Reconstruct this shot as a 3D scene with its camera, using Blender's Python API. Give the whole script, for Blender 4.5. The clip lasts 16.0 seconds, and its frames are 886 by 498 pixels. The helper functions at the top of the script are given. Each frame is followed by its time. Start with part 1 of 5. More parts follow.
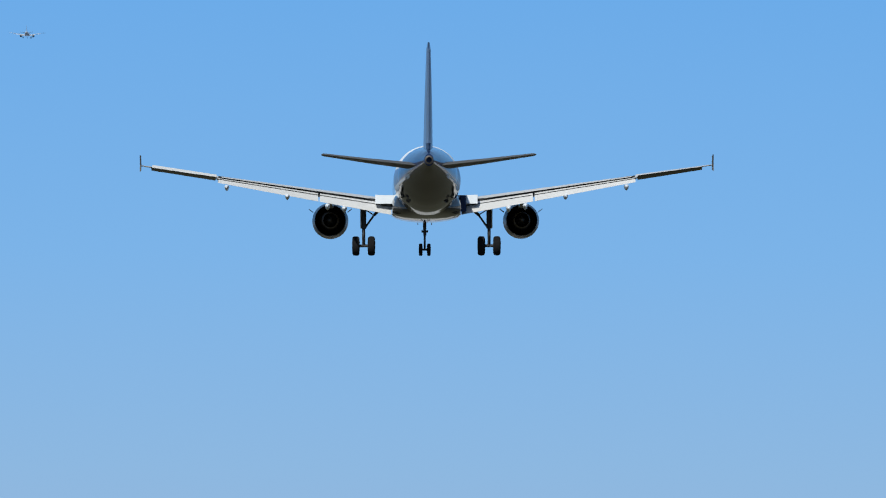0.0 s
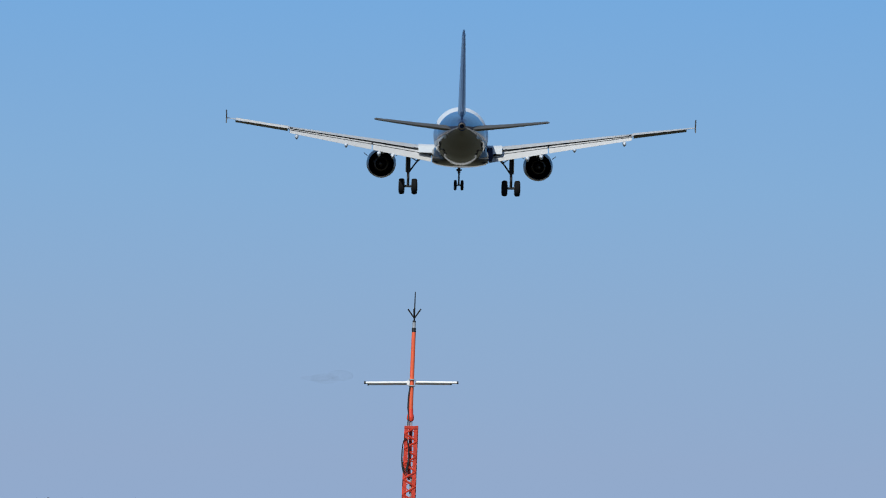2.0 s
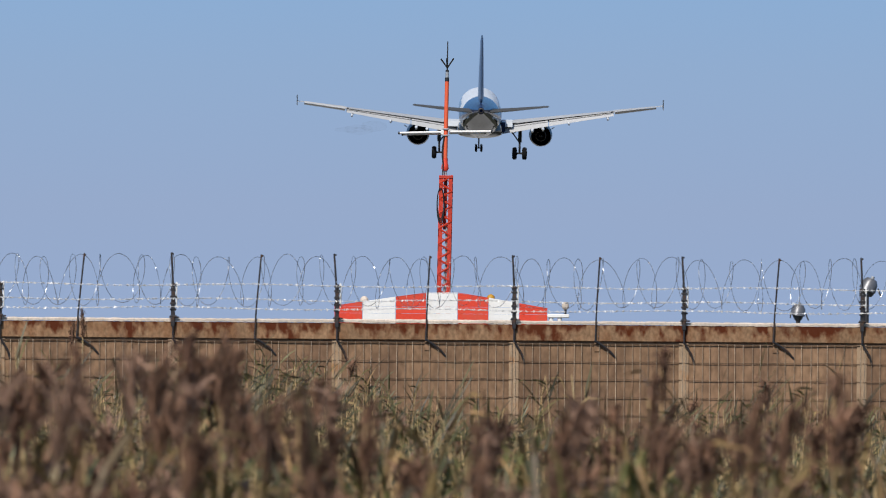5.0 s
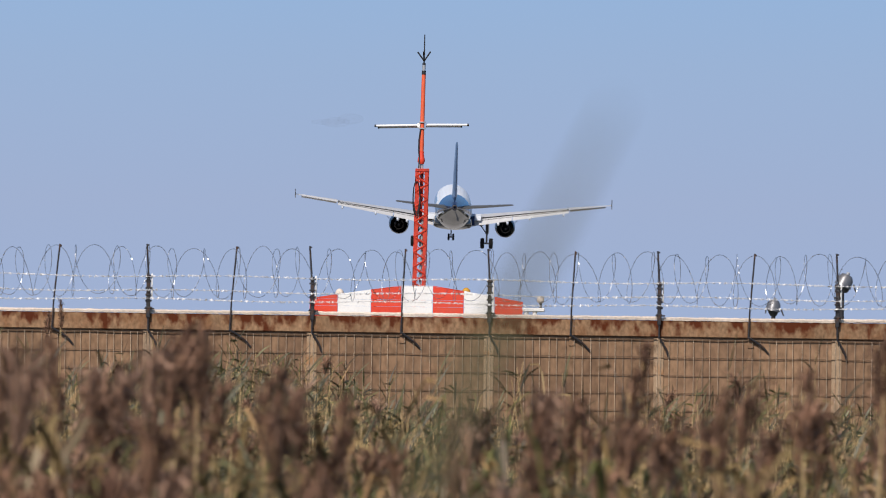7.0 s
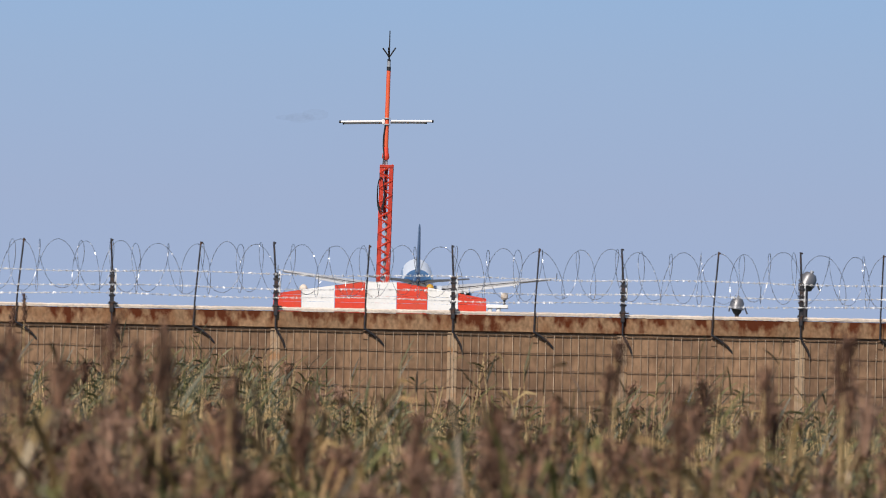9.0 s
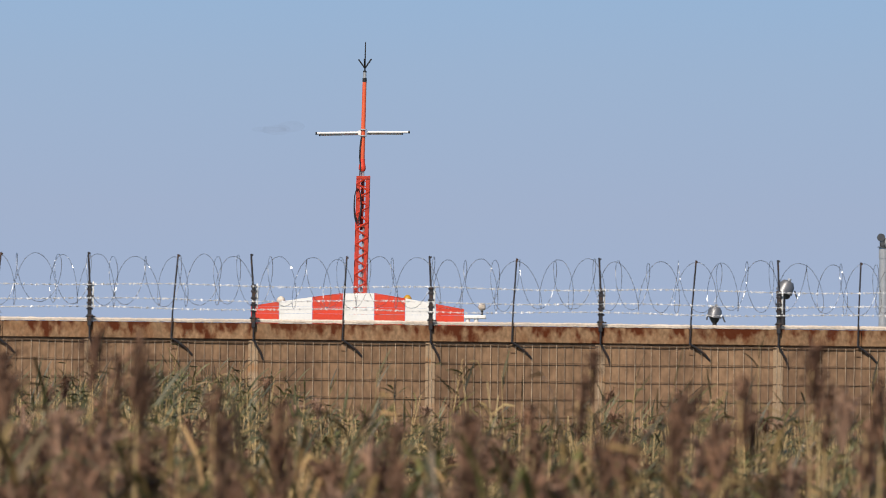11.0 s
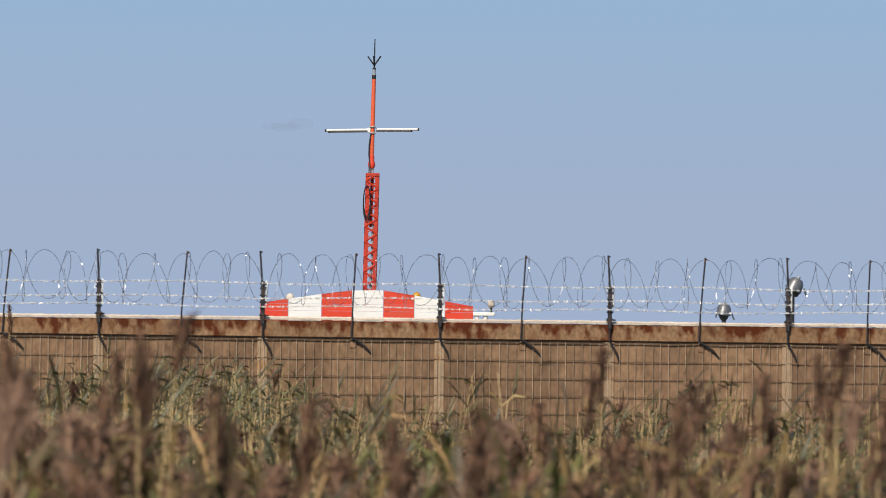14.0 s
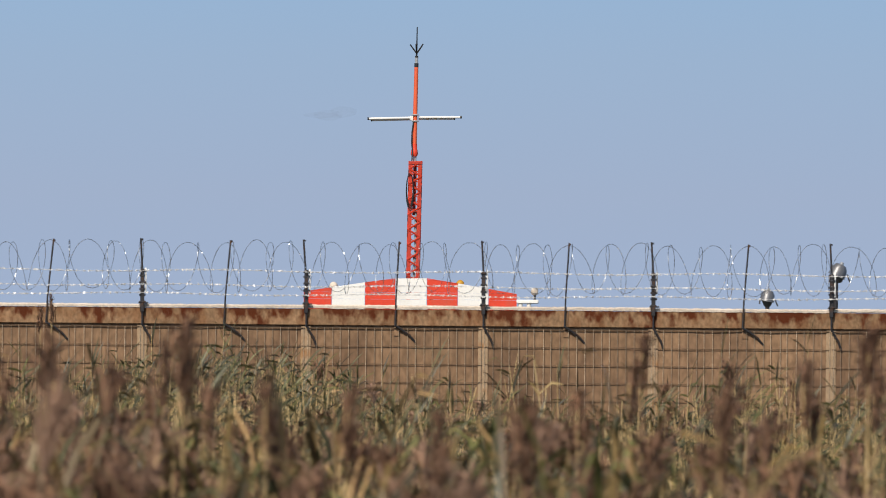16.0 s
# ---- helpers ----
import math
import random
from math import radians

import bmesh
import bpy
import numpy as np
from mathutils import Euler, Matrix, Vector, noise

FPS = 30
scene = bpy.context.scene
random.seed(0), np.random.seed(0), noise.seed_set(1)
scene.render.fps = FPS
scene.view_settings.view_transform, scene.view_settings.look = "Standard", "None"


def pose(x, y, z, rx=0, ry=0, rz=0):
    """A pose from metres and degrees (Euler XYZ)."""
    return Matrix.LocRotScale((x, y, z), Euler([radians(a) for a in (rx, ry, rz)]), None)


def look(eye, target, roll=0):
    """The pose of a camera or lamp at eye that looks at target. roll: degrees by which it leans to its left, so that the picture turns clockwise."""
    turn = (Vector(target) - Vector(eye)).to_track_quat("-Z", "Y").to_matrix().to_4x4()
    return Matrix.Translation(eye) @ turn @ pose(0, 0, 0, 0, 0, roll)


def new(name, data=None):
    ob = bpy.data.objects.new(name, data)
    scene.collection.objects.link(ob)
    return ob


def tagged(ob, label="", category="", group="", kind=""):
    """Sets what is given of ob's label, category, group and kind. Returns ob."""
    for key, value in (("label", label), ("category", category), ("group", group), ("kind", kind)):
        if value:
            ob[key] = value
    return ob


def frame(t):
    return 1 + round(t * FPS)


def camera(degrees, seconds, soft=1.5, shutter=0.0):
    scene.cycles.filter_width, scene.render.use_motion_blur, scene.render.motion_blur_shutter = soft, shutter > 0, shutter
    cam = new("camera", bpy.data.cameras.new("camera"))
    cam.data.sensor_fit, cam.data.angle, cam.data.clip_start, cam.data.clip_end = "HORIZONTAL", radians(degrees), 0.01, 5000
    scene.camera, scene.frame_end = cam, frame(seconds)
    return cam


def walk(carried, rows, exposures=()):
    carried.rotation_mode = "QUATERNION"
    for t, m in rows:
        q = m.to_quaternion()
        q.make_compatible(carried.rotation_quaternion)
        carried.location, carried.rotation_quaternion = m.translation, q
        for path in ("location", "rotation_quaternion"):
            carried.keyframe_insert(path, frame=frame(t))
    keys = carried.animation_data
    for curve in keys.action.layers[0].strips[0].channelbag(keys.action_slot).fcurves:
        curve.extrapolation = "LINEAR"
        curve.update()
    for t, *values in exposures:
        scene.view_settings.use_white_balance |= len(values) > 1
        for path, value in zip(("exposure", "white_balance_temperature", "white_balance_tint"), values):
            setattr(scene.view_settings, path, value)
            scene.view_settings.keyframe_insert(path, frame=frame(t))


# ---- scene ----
import collections

EYE = 2.1
cam = camera(5.15, 16.0, soft=0.9)
cam.data.dof.use_dof = True
cam.data.dof.focus_distance = 215.0
cam.data.dof.aperture_fstop = 15.0


def aim(yaw, pitch, roll):
    """The camera at its stand, turned right by yaw and up by pitch."""
    y, p = radians(yaw), radians(pitch)
    way = Vector((math.sin(y) * math.cos(p), math.cos(y) * math.cos(p), math.sin(p)))
    eye = Vector((0, 0, EYE))
    return look(eye, eye + way * 100, roll)


AIM = [
    (0.0, 0.4463, 3.5885, 0.68), (0.5, 0.4356, 3.0957, 0.68), (1.0, 0.3627, 2.7638, 0.68),
    (1.3, 0.2611, 2.4938, 0.80), (1.5, 0.2261, 2.3111, 0.97), (2.0, 0.1653, 1.9125, 1.42),
    (2.5, 0.1320, 1.5750, 1.66), (3.0, 0.1114, 1.3549, 1.55), (3.5, 0.0522, 1.2056, 1.10),
    (4.0, 0.0417, 0.9129, 0.67), (4.2, 0.0014, 0.7559, 0.47), (4.9, -0.01, 0.47, 0.45), (5.6, 0.05, 0.40, 0.6),
    (6.3, 0.0754, 0.4133, 0.64),
    (6.5, 0.0735, 0.4411, 0.53), (7.0, 0.1341, 0.4136, 0.83), (7.5, 0.1707, 0.3322, 0.69),
    (8.0, 0.1388, 0.2965, 0.86), (8.5, 0.2332, 0.3627, 1.13), (9.0, 0.3440, 0.3960, 1.15),
    (9.2, 0.3993, 0.4134, 0.95), (9.9, 0.46, 0.43, 0.8), (10.6, 0.46, 0.45, 0.7), (11.3, 0.4882, 0.4631, 0.70),
    (11.5, 0.5207, 0.4138, 0.93),
    (12.0, 0.5972, 0.4227, 0.86), (12.5, 0.6700, 0.5343, 0.90), (13.0, 0.8278, 0.4876, 1.13),
    (13.5, 0.5130, 0.4611, 0.83), (14.0, 0.4221, 0.4435, 0.75), (14.5, 0.4954, 0.5263, 0.55),
    (15.0, 0.2855, 0.4601, 0.49), (15.5, 0.1419, 0.3567, 0.37), (16.0, 0.1712, 0.3698, 0.48)]
walk(cam, [(t, aim(*a)) for t, *a in AIM],
     exposures=[(0.0, 0.04, 6380, 4), (1.0, 0.04, 6330, 4), (1.5, 0.0, 6300, 4), (2.0, -0.15, 6220, 5), (3.0, -0.22, 6220, 5), (3.5, -0.25, 6270, 6), (4.2, -0.23, 6330, 7),
                (6.3, 0.0, 6650, 13), (9.0, 0.0, 6780, 12), (11.5, 0.0, 7050, 10), (16.0, 0.0, 7050, 9)])

# ---- world and sun ----
SUN_EL, SUN_AZ = 44.0, 203.0      # compass-like: 0 is ahead of the camera, 90 to its right
world = bpy.data.worlds.new("world")
scene.world = world
world.use_nodes = True
wn, wl = world.node_tree.nodes, world.node_tree.links
wn.clear()
w_out = wn.new("ShaderNodeOutputWorld")
w_bg = wn.new("ShaderNodeBackground")
w_sky = wn.new("ShaderNodeTexSky")
w_sky.sky_type = 'NISHITA'
w_sky.sun_disc = False
w_sky.sun_elevation = radians(SUN_EL)
w_sky.sun_rotation = radians(SUN_AZ)
w_sky.dust_density = 1.0
w_sky.ozone_density = 2.0
w_gain = wn.new("ShaderNodeMix")
w_gain.data_type = 'RGBA'
w_gain.blend_type = 'MULTIPLY'
w_gain.inputs[0].default_value = 1.0
w_gain.inputs[7].default_value = (0.09, 0.09, 0.09, 1)
wl.new(w_sky.outputs[0], w_gain.inputs[6])
# the hazy lowest degrees of the sky, the same all round
w_tc = wn.new("ShaderNodeTexCoord")
w_sep = wn.new("ShaderNodeSeparateXYZ")
wl.new(w_tc.outputs["Generated"], w_sep.inputs[0])
w_map = wn.new("ShaderNodeMapRange")
w_map.inputs[1].default_value, w_map.inputs[2].default_value = 0.0, 0.10
wl.new(w_sep.outputs[2], w_map.inputs[0])
w_ramp = wn.new("ShaderNodeValToRGB")
HAZE = [(0.0, (0.335, 0.440, 0.66)), (0.12, (0.338, 0.440, 0.650)), (0.26, (0.312, 0.452, 0.68)), (0.40, (0.275, 0.460, 0.73)),
        (0.62, (0.21, 0.435, 0.785)), (0.9, (0.155, 0.39, 0.79))]
els = w_ramp.color_ramp.elements
els[0].position, els[0].color = HAZE[0][0], (*HAZE[0][1], 1)
els[1].position, els[1].color = HAZE[1][0], (*HAZE[1][1], 1)
for at, col in HAZE[2:]:
    e = els.new(at)
    e.color = (*col, 1)
wl.new(w_map.outputs[0], w_ramp.inputs[0])
w_mix = wn.new("ShaderNodeMix")
w_mix.data_type = 'RGBA'
w_up = wn.new("ShaderNodeMapRange")
w_up.interpolation_type = 'SMOOTHSTEP'
w_up.inputs[1].default_value, w_up.inputs[2].default_value = 0.085, 0.4
wl.new(w_sep.outputs[2], w_up.inputs[0])
wl.new(w_up.outputs[0], w_mix.inputs[0])
wl.new(w_ramp.outputs[0], w_mix.inputs[6])
wl.new(w_gain.outputs[2], w_mix.inputs[7])
wl.new(w_mix.outputs[2], w_bg.inputs[0])
wl.new(w_bg.outputs[0], w_out.inputs[0])

sun = new("sun", bpy.data.lights.new("sun", 'SUN'))
sun.data.energy, sun.data.angle, sun.data.color = 4.2, radians(0.53), (1.0, 0.95, 0.87)
sa, se = radians(SUN_AZ), radians(SUN_EL)
sun_dir = Vector((math.sin(sa) * math.cos(se), math.cos(sa) * math.cos(se), math.sin(se)))
sun.matrix_world = look(sun_dir * 200, (0, 0, 0))


# ---- materials ----
def material(name, color, rough=0.6, metal=0.0, vary=0.15, scale=3.0, fine=40.0, bump=0.1, dist=0.01, island=0.0, per_object=0.0,
             second=None, second_amount=0.4, translucent=0.0, coat=0.0, stretch=(1, 1, 1), soft_mix=0.0, spots=None):
    """Two scales of noise on a base colour, with fine relief."""
    m = bpy.data.materials.new(name)
    m.use_nodes = True
    n, l = m.node_tree.nodes, m.node_tree.links
    b = n["Principled BSDF"]
    b.inputs["Roughness"].default_value = rough
    b.inputs["Metallic"].default_value = metal
    b.inputs["Coat Weight"].default_value = coat
    tc = n.new("ShaderNodeTexCoord")
    mp = n.new("ShaderNodeMapping")
    mp.inputs["Scale"].default_value = stretch
    l.new(tc.outputs["Object"], mp.inputs[0])
    big, small = n.new("ShaderNodeTexNoise"), n.new("ShaderNodeTexNoise")
    big.inputs["Scale"].default_value, small.inputs["Scale"].default_value = scale, fine
    big.inputs["Detail"].default_value, small.inputs["Detail"].default_value = 4, 3
    for x in (big, small):
        l.new(mp.outputs[0], x.inputs["Vector"])
    add = n.new("ShaderNodeMath")
    add.operation = 'ADD'
    l.new(big.outputs[0], add.inputs[0])
    l.new(small.outputs[0], add.inputs[1])
    rng = n.new("ShaderNodeMapRange")
    rng.inputs[1].default_value, rng.inputs[2].default_value = 0.6, 1.4
    rng.inputs[3].default_value, rng.inputs[4].default_value = 1 - vary, 1 + vary
    l.new(add.outputs[0], rng.inputs[0])
    value = rng.outputs[0]
    for amount, node, sock in ((island, "ShaderNodeNewGeometry", "Random Per Island"), (per_object, "ShaderNodeObjectInfo", "Random")):
        if amount:
            g, r2, mul = n.new(node), n.new("ShaderNodeMapRange"), n.new("ShaderNodeMath")
            r2.inputs[3].default_value, r2.inputs[4].default_value = 1 - amount, 1 + amount
            l.new(g.outputs[sock], r2.inputs[0])
            mul.operation = 'MULTIPLY'
            l.new(value, mul.inputs[0])
            l.new(r2.outputs[0], mul.inputs[1])
            value = mul.outputs[0]
    base = n.new("ShaderNodeRGB")
    base.outputs[0].default_value = (*color, 1)
    colour = base.outputs[0]
    if second:
        mx, rr = n.new("ShaderNodeMix"), n.new("ShaderNodeMapRange")
        mx.data_type = 'RGBA'
        mx.inputs[7].default_value = (*second, 1)
        rr.inputs[1].default_value, rr.inputs[2].default_value = 0.62 - second_amount * 0.3 - soft_mix * 0.3, 0.70 - second_amount * 0.15 + soft_mix
        if spots:
            rr.inputs[1].default_value, rr.inputs[2].default_value = spots
        l.new(big.outputs[0], rr.inputs[0])
        l.new(rr.outputs[0], mx.inputs[0])
        l.new(colour, mx.inputs[6])
        colour = mx.outputs[2]
    sc = n.new("ShaderNodeVectorMath")
    sc.operation = 'SCALE'
    l.new(colour, sc.inputs[0])
    l.new(value, sc.inputs["Scale"])
    l.new(sc.outputs[0], b.inputs["Base Color"])
    if bump:
        bp = n.new("ShaderNodeBump")
        bp.inputs["Strength"].default_value, bp.inputs["Distance"].default_value = bump, dist
        l.new(add.outputs[0], bp.inputs["Height"])
        l.new(bp.outputs[0], b.inputs["Normal"])
    if translucent:
        tr, ms = n.new("ShaderNodeBsdfTranslucent"), n.new("ShaderNodeMixShader")
        ms.inputs[0].default_value = translucent
        l.new(sc.outputs[0], tr.inputs[0])
        l.new(b.outputs[0], ms.inputs[1])
        l.new(tr.outputs[0], ms.inputs[2])
        l.new(ms.outputs[0], n["Material Output"].inputs[0])
    return m


# the bluish grey in this white holds the haze of distance
M_WHITE = material("aircraft_hazed_white_paint", (0.64, 0.68, 0.74), 0.5, vary=0.04, scale=0.6, fine=9, bump=0.02)
M_WHITE.node_tree.nodes["Principled BSDF"].inputs["Specular IOR Level"].default_value = 0.12
# belly paint darkened to hold the undersides' shade and mirrored ground
M_UNDERSHADE = material("shaded_underside_paint", (0.026, 0.025, 0.023), 0.07, vary=0.1, scale=0.7, fine=9, bump=0.006, coat=0.5)
M_FLAP = material("aircraft_flap_paint", (0.50, 0.50, 0.505), 0.4, vary=0.07, scale=0.8, fine=9, bump=0.02)
M_GREY = material("aircraft_grey_paint", (0.34, 0.345, 0.355), 0.3, vary=0.08, scale=0.7, fine=9, bump=0.02, coat=0.3)
M_NAVY = material("aircraft_blue_paint", (0.014, 0.030, 0.085), 0.09, vary=0.1, scale=0.6, fine=9, bump=0.006, coat=0.1)
# fin paint; on the tail flanks it stands for mirrored sky
M_FIN = material("fin_paint_flank_sheen", (0.10, 0.17, 0.30), 0.3, vary=0.06, scale=0.6, fine=9, bump=0.02, coat=0.3)
M_SLOT = material("aircraft_dark_slot", (0.02, 0.02, 0.022), 0.7, vary=0.2, bump=0.02)
M_COWL = material("engine_cowl_paint", (0.022, 0.027, 0.045), 0.35, vary=0.1, scale=1.5, bump=0.02, coat=0.1)
M_HOT = material("engine_hot_metal", (0.09, 0.08, 0.075), 0.5, 0.8, vary=0.25, scale=4, bump=0.05)
for paint, gloss in ((M_NAVY, 0.12), (M_COWL, 0.2), (M_UNDERSHADE, 0.2), (M_FIN, 0.3)):
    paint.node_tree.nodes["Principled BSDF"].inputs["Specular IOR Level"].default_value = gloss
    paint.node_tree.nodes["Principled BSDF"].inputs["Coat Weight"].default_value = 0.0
M_STRUT = material("gear_steel", (0.045, 0.046, 0.05), 0.6, 0.1, vary=0.2, scale=6, bump=0.05)
M_RUBBER = material("tyre_rubber", (0.010, 0.010, 0.011), 0.9, vary=0.25, scale=6, bump=0.1)
M_HUB = material("wheel_hub_metal", (0.07, 0.07, 0.075), 0.6, 0.4, vary=0.2, bump=0.05)

M_TAILPLANE = material("tailplane_grey_paint", (0.085, 0.083, 0.08), 0.5, vary=0.1, scale=0.8, bump=0.02)
for matt in (M_RUBBER, M_STRUT, M_HUB, M_TAILPLANE):
    matt.node_tree.nodes["Principled BSDF"].inputs["Specular IOR Level"].default_value = 0.1

M_CONCRETE = material("wall_concrete", (0.300, 0.184, 0.110), 0.92, vary=0.5, scale=2.3, fine=15, bump=0.35, dist=0.012, stretch=(1, 1, 0.55),
                      second=(0.165, 0.100, 0.062), spots=(0.42, 0.60), per_object=0.09)
M_RUST = material("rust_stained_concrete", (0.285, 0.172, 0.098), 0.92, vary=0.5, scale=5.0, fine=24, bump=0.4, dist=0.015,
                  second=(0.19, 0.10, 0.052), stretch=(1.25, 1, 0.8), per_object=0.14, spots=(0.46, 0.62))
def drips(m, top, reach, rust):
    """Rust that has run down from the coping in uneven tongues."""
    n, l = m.node_tree.nodes, m.node_tree.links
    tc, sp, mp, nz = n.new("ShaderNodeTexCoord"), n.new("ShaderNodeSeparateXYZ"), n.new("ShaderNodeMapping"), n.new("ShaderNodeTexNoise")
    mp.inputs["Scale"].default_value = (8.0, 0.0, 5.0)
    nz.inputs["Scale"].default_value, nz.inputs["Detail"].default_value = 1.0, 7
    l.new(tc.outputs["Object"], sp.inputs[0])
    l.new(tc.outputs["Object"], mp.inputs[0])
    l.new(mp.outputs[0], nz.inputs["Vector"])
    down = n.new("ShaderNodeMapRange")
    down.inputs[1].default_value, down.inputs[2].default_value = top - reach, top
    down.inputs[3].default_value, down.inputs[4].default_value = -0.10, 0.09
    l.new(sp.outputs[2], down.inputs[0])
    # some stretches of the wall have rusted far more than others
    mp2, nz2, wide = n.new("ShaderNodeMapping"), n.new("ShaderNodeTexNoise"), n.new("ShaderNodeMapRange")
    mp2.inputs["Scale"].default_value = (1.3, 0.0, 0.0)
    nz2.inputs["Scale"].default_value, nz2.inputs["Detail"].default_value = 1.0, 3
    l.new(tc.outputs["Object"], mp2.inputs[0])
    l.new(mp2.outputs[0], nz2.inputs["Vector"])
    wide.inputs[1].default_value, wide.inputs[2].default_value = 0.35, 0.65
    wide.inputs[3].default_value, wide.inputs[4].default_value = -0.13, 0.12
    l.new(nz2.outputs[0], wide.inputs[0])
    both = n.new("ShaderNodeMath")
    l.new(down.outputs[0], both.inputs[0])
    l.new(wide.outputs[0], both.inputs[1])
    ad, edge, mx = n.new("ShaderNodeMath"), n.new("ShaderNodeMapRange"), n.new("ShaderNodeMix")
    l.new(nz.outputs[0], ad.inputs[0])
    l.new(both.outputs[0], ad.inputs[1])
    edge.inputs[1].default_value, edge.inputs[2].default_value = 0.47, 0.63
    edge.inputs[4].default_value = 0.95
    l.new(ad.outputs[0], edge.inputs[0])
    mx.data_type = 'RGBA'
    mx.inputs[7].default_value = (*rust, 1)
    b = n["Principled BSDF"]
    l.new(edge.outputs[0], mx.inputs[0])
    l.new(b.inputs["Base Color"].links[0].from_socket, mx.inputs[6])
    l.new(mx.outputs[2], b.inputs["Base Color"])


for stone in (M_RUST, M_CONCRETE):
    stone.node_tree.nodes["Principled BSDF"].inputs["Specular IOR Level"].default_value = 0.12
drips(M_RUST, EYE + 0.034, 0.2, (0.085, 0.018, 0.006))
M_COPING = material("pale_coping_concrete", (0.64, 0.54, 0.45), 0.9, vary=0.3, scale=3, fine=40, bump=0.4, per_object=0.06)
M_PILASTER = material("pilaster_concrete", (0.37, 0.255, 0.16), 0.9, vary=0.22, scale=4, fine=30, bump=0.4, second=(0.32, 0.17, 0.08), second_amount=0.3)
M_MESHWIRE = material("weathered_fence_wire", (0.40, 0.31, 0.22), 0.7, 0.0, vary=0.5, scale=4, bump=0.1, per_object=0.45,
                      second=(0.30, 0.17, 0.10), second_amount=0.15)
# the wires' shadow lines are put into this darker colour
M_CROSS = material("shadowed_cross_wire", (0.14, 0.085, 0.05), 0.75, 0.1, vary=0.3, scale=6, bump=0.1, per_object=0.3)
M_POST = material("dark_fence_steel", (0.032, 0.030, 0.034), 0.6, 0.2, vary=0.3, scale=12, bump=0.2, second=(0.07, 0.035, 0.02), second_amount=0.3)
M_GALV = material("galvanised_wire", (0.74, 0.73, 0.72), 0.45, 0.15, vary=0.4, scale=14, bump=0.05)
M_COIL = material("razor_coil_wire", (0.30, 0.305, 0.32), 0.27, 0.9, vary=0.5, scale=4, bump=0.05)
M_BLADE = material("razor_blade_steel", (0.55, 0.55, 0.56), 0.35, 0.9, vary=0.3, scale=9, bump=0.05, island=0.3)
M_RED = material("signal_red_paint", (0.74, 0.055, 0.022), 0.55, vary=0.14, scale=2.5, fine=30, bump=0.15, second=(0.62, 0.07, 0.035), per_object=0.06)
M_SIGWHITE = material("signal_white_paint", (0.86, 0.84, 0.81), 0.55, vary=0.08, scale=2.5, fine=30, bump=0.15, second=(0.78, 0.75, 0.70), per_object=0.03)
M_ORANGE = material("mast_orange_paint", (0.78, 0.12, 0.045), 0.5, vary=0.12, scale=4, bump=0.1)
M_LATTICE = material("lattice_red_paint", (0.56, 0.045, 0.02), 0.5, vary=0.3, scale=6, bump=0.1, second=(0.40, 0.035, 0.02))
M_BLACK = material("black_plastic", (0.02, 0.02, 0.022), 0.5, vary=0.2, bump=0.05)
M_LAMPMID = material("lamp_mid_grey_metal", (0.17, 0.17, 0.18), 0.4, 0.4, vary=0.2, scale=9, bump=0.05)
M_LAMP = material("lamp_grey_metal", (0.46, 0.465, 0.475), 0.4, 0.4, vary=0.15, scale=9, bump=0.05)
M_LAMPDARK = material("lamp_dark_metal", (0.10, 0.10, 0.105), 0.45, 0.4, vary=0.2, scale=9, bump=0.05)
M_AMBER = material("amber_lens", (0.52, 0.27, 0.03), 0.25, vary=0.1, bump=0.0)
M_RUNWAY = material("runway_concrete", (0.42, 0.40, 0.37), 0.9, vary=0.12, scale=0.05, fine=1.5, bump=0.1)
M_SOIL = material("dry_soil_and_litter", (0.075, 0.062, 0.035), 0.95, vary=0.35, scale=0.9, fine=14, bump=0.6, dist=0.03,
                  second=(0.045, 0.055, 0.022), second_amount=0.5)
M_STEM = material("reed_stem", (0.50, 0.36, 0.18), 0.7, vary=0.2, scale=3, bump=0, island=0.5, translucent=0.15)
M_LEAF = material("reed_leaf", (0.140, 0.092, 0.033), 0.5, vary=0.35, scale=1.1, fine=4, bump=0, island=0.7, translucent=0.25,
                  second=(0.29, 0.175, 0.078), second_amount=0.5)
M_GREENLEAF = material("green_reed_leaf", (0.112, 0.108, 0.034), 0.5, vary=0.3, scale=1.1, fine=4, bump=0, island=0.7, translucent=0.2)
M_DRYLEAF = material("dry_reed_leaf", (0.33, 0.225, 0.09), 0.6, vary=0.3, scale=1.1, fine=4, bump=0, island=0.5, translucent=0.2)
M_PALEPLUME = material("pale_reed_plume", (0.31, 0.185, 0.125), 0.85, vary=0.3, scale=1.4, fine=6, bump=0, island=0.3, translucent=0.2)
M_DARKPLUME = material("dark_reed_plume", (0.105, 0.050, 0.029), 0.85, vary=0.3, scale=1.4, fine=6, bump=0, island=0.4, translucent=0.15)
M_WINDLEAF = material("grey_green_reed_leaf", (0.076, 0.073, 0.032), 0.5, vary=0.3, scale=1.1, fine=4, bump=0, island=0.75, translucent=0.2)
M_PLUME = material("reed_plume", (0.215, 0.115, 0.070), 0.85, vary=0.4, scale=1.4, fine=6, bump=0, island=0.6, translucent=0.18)


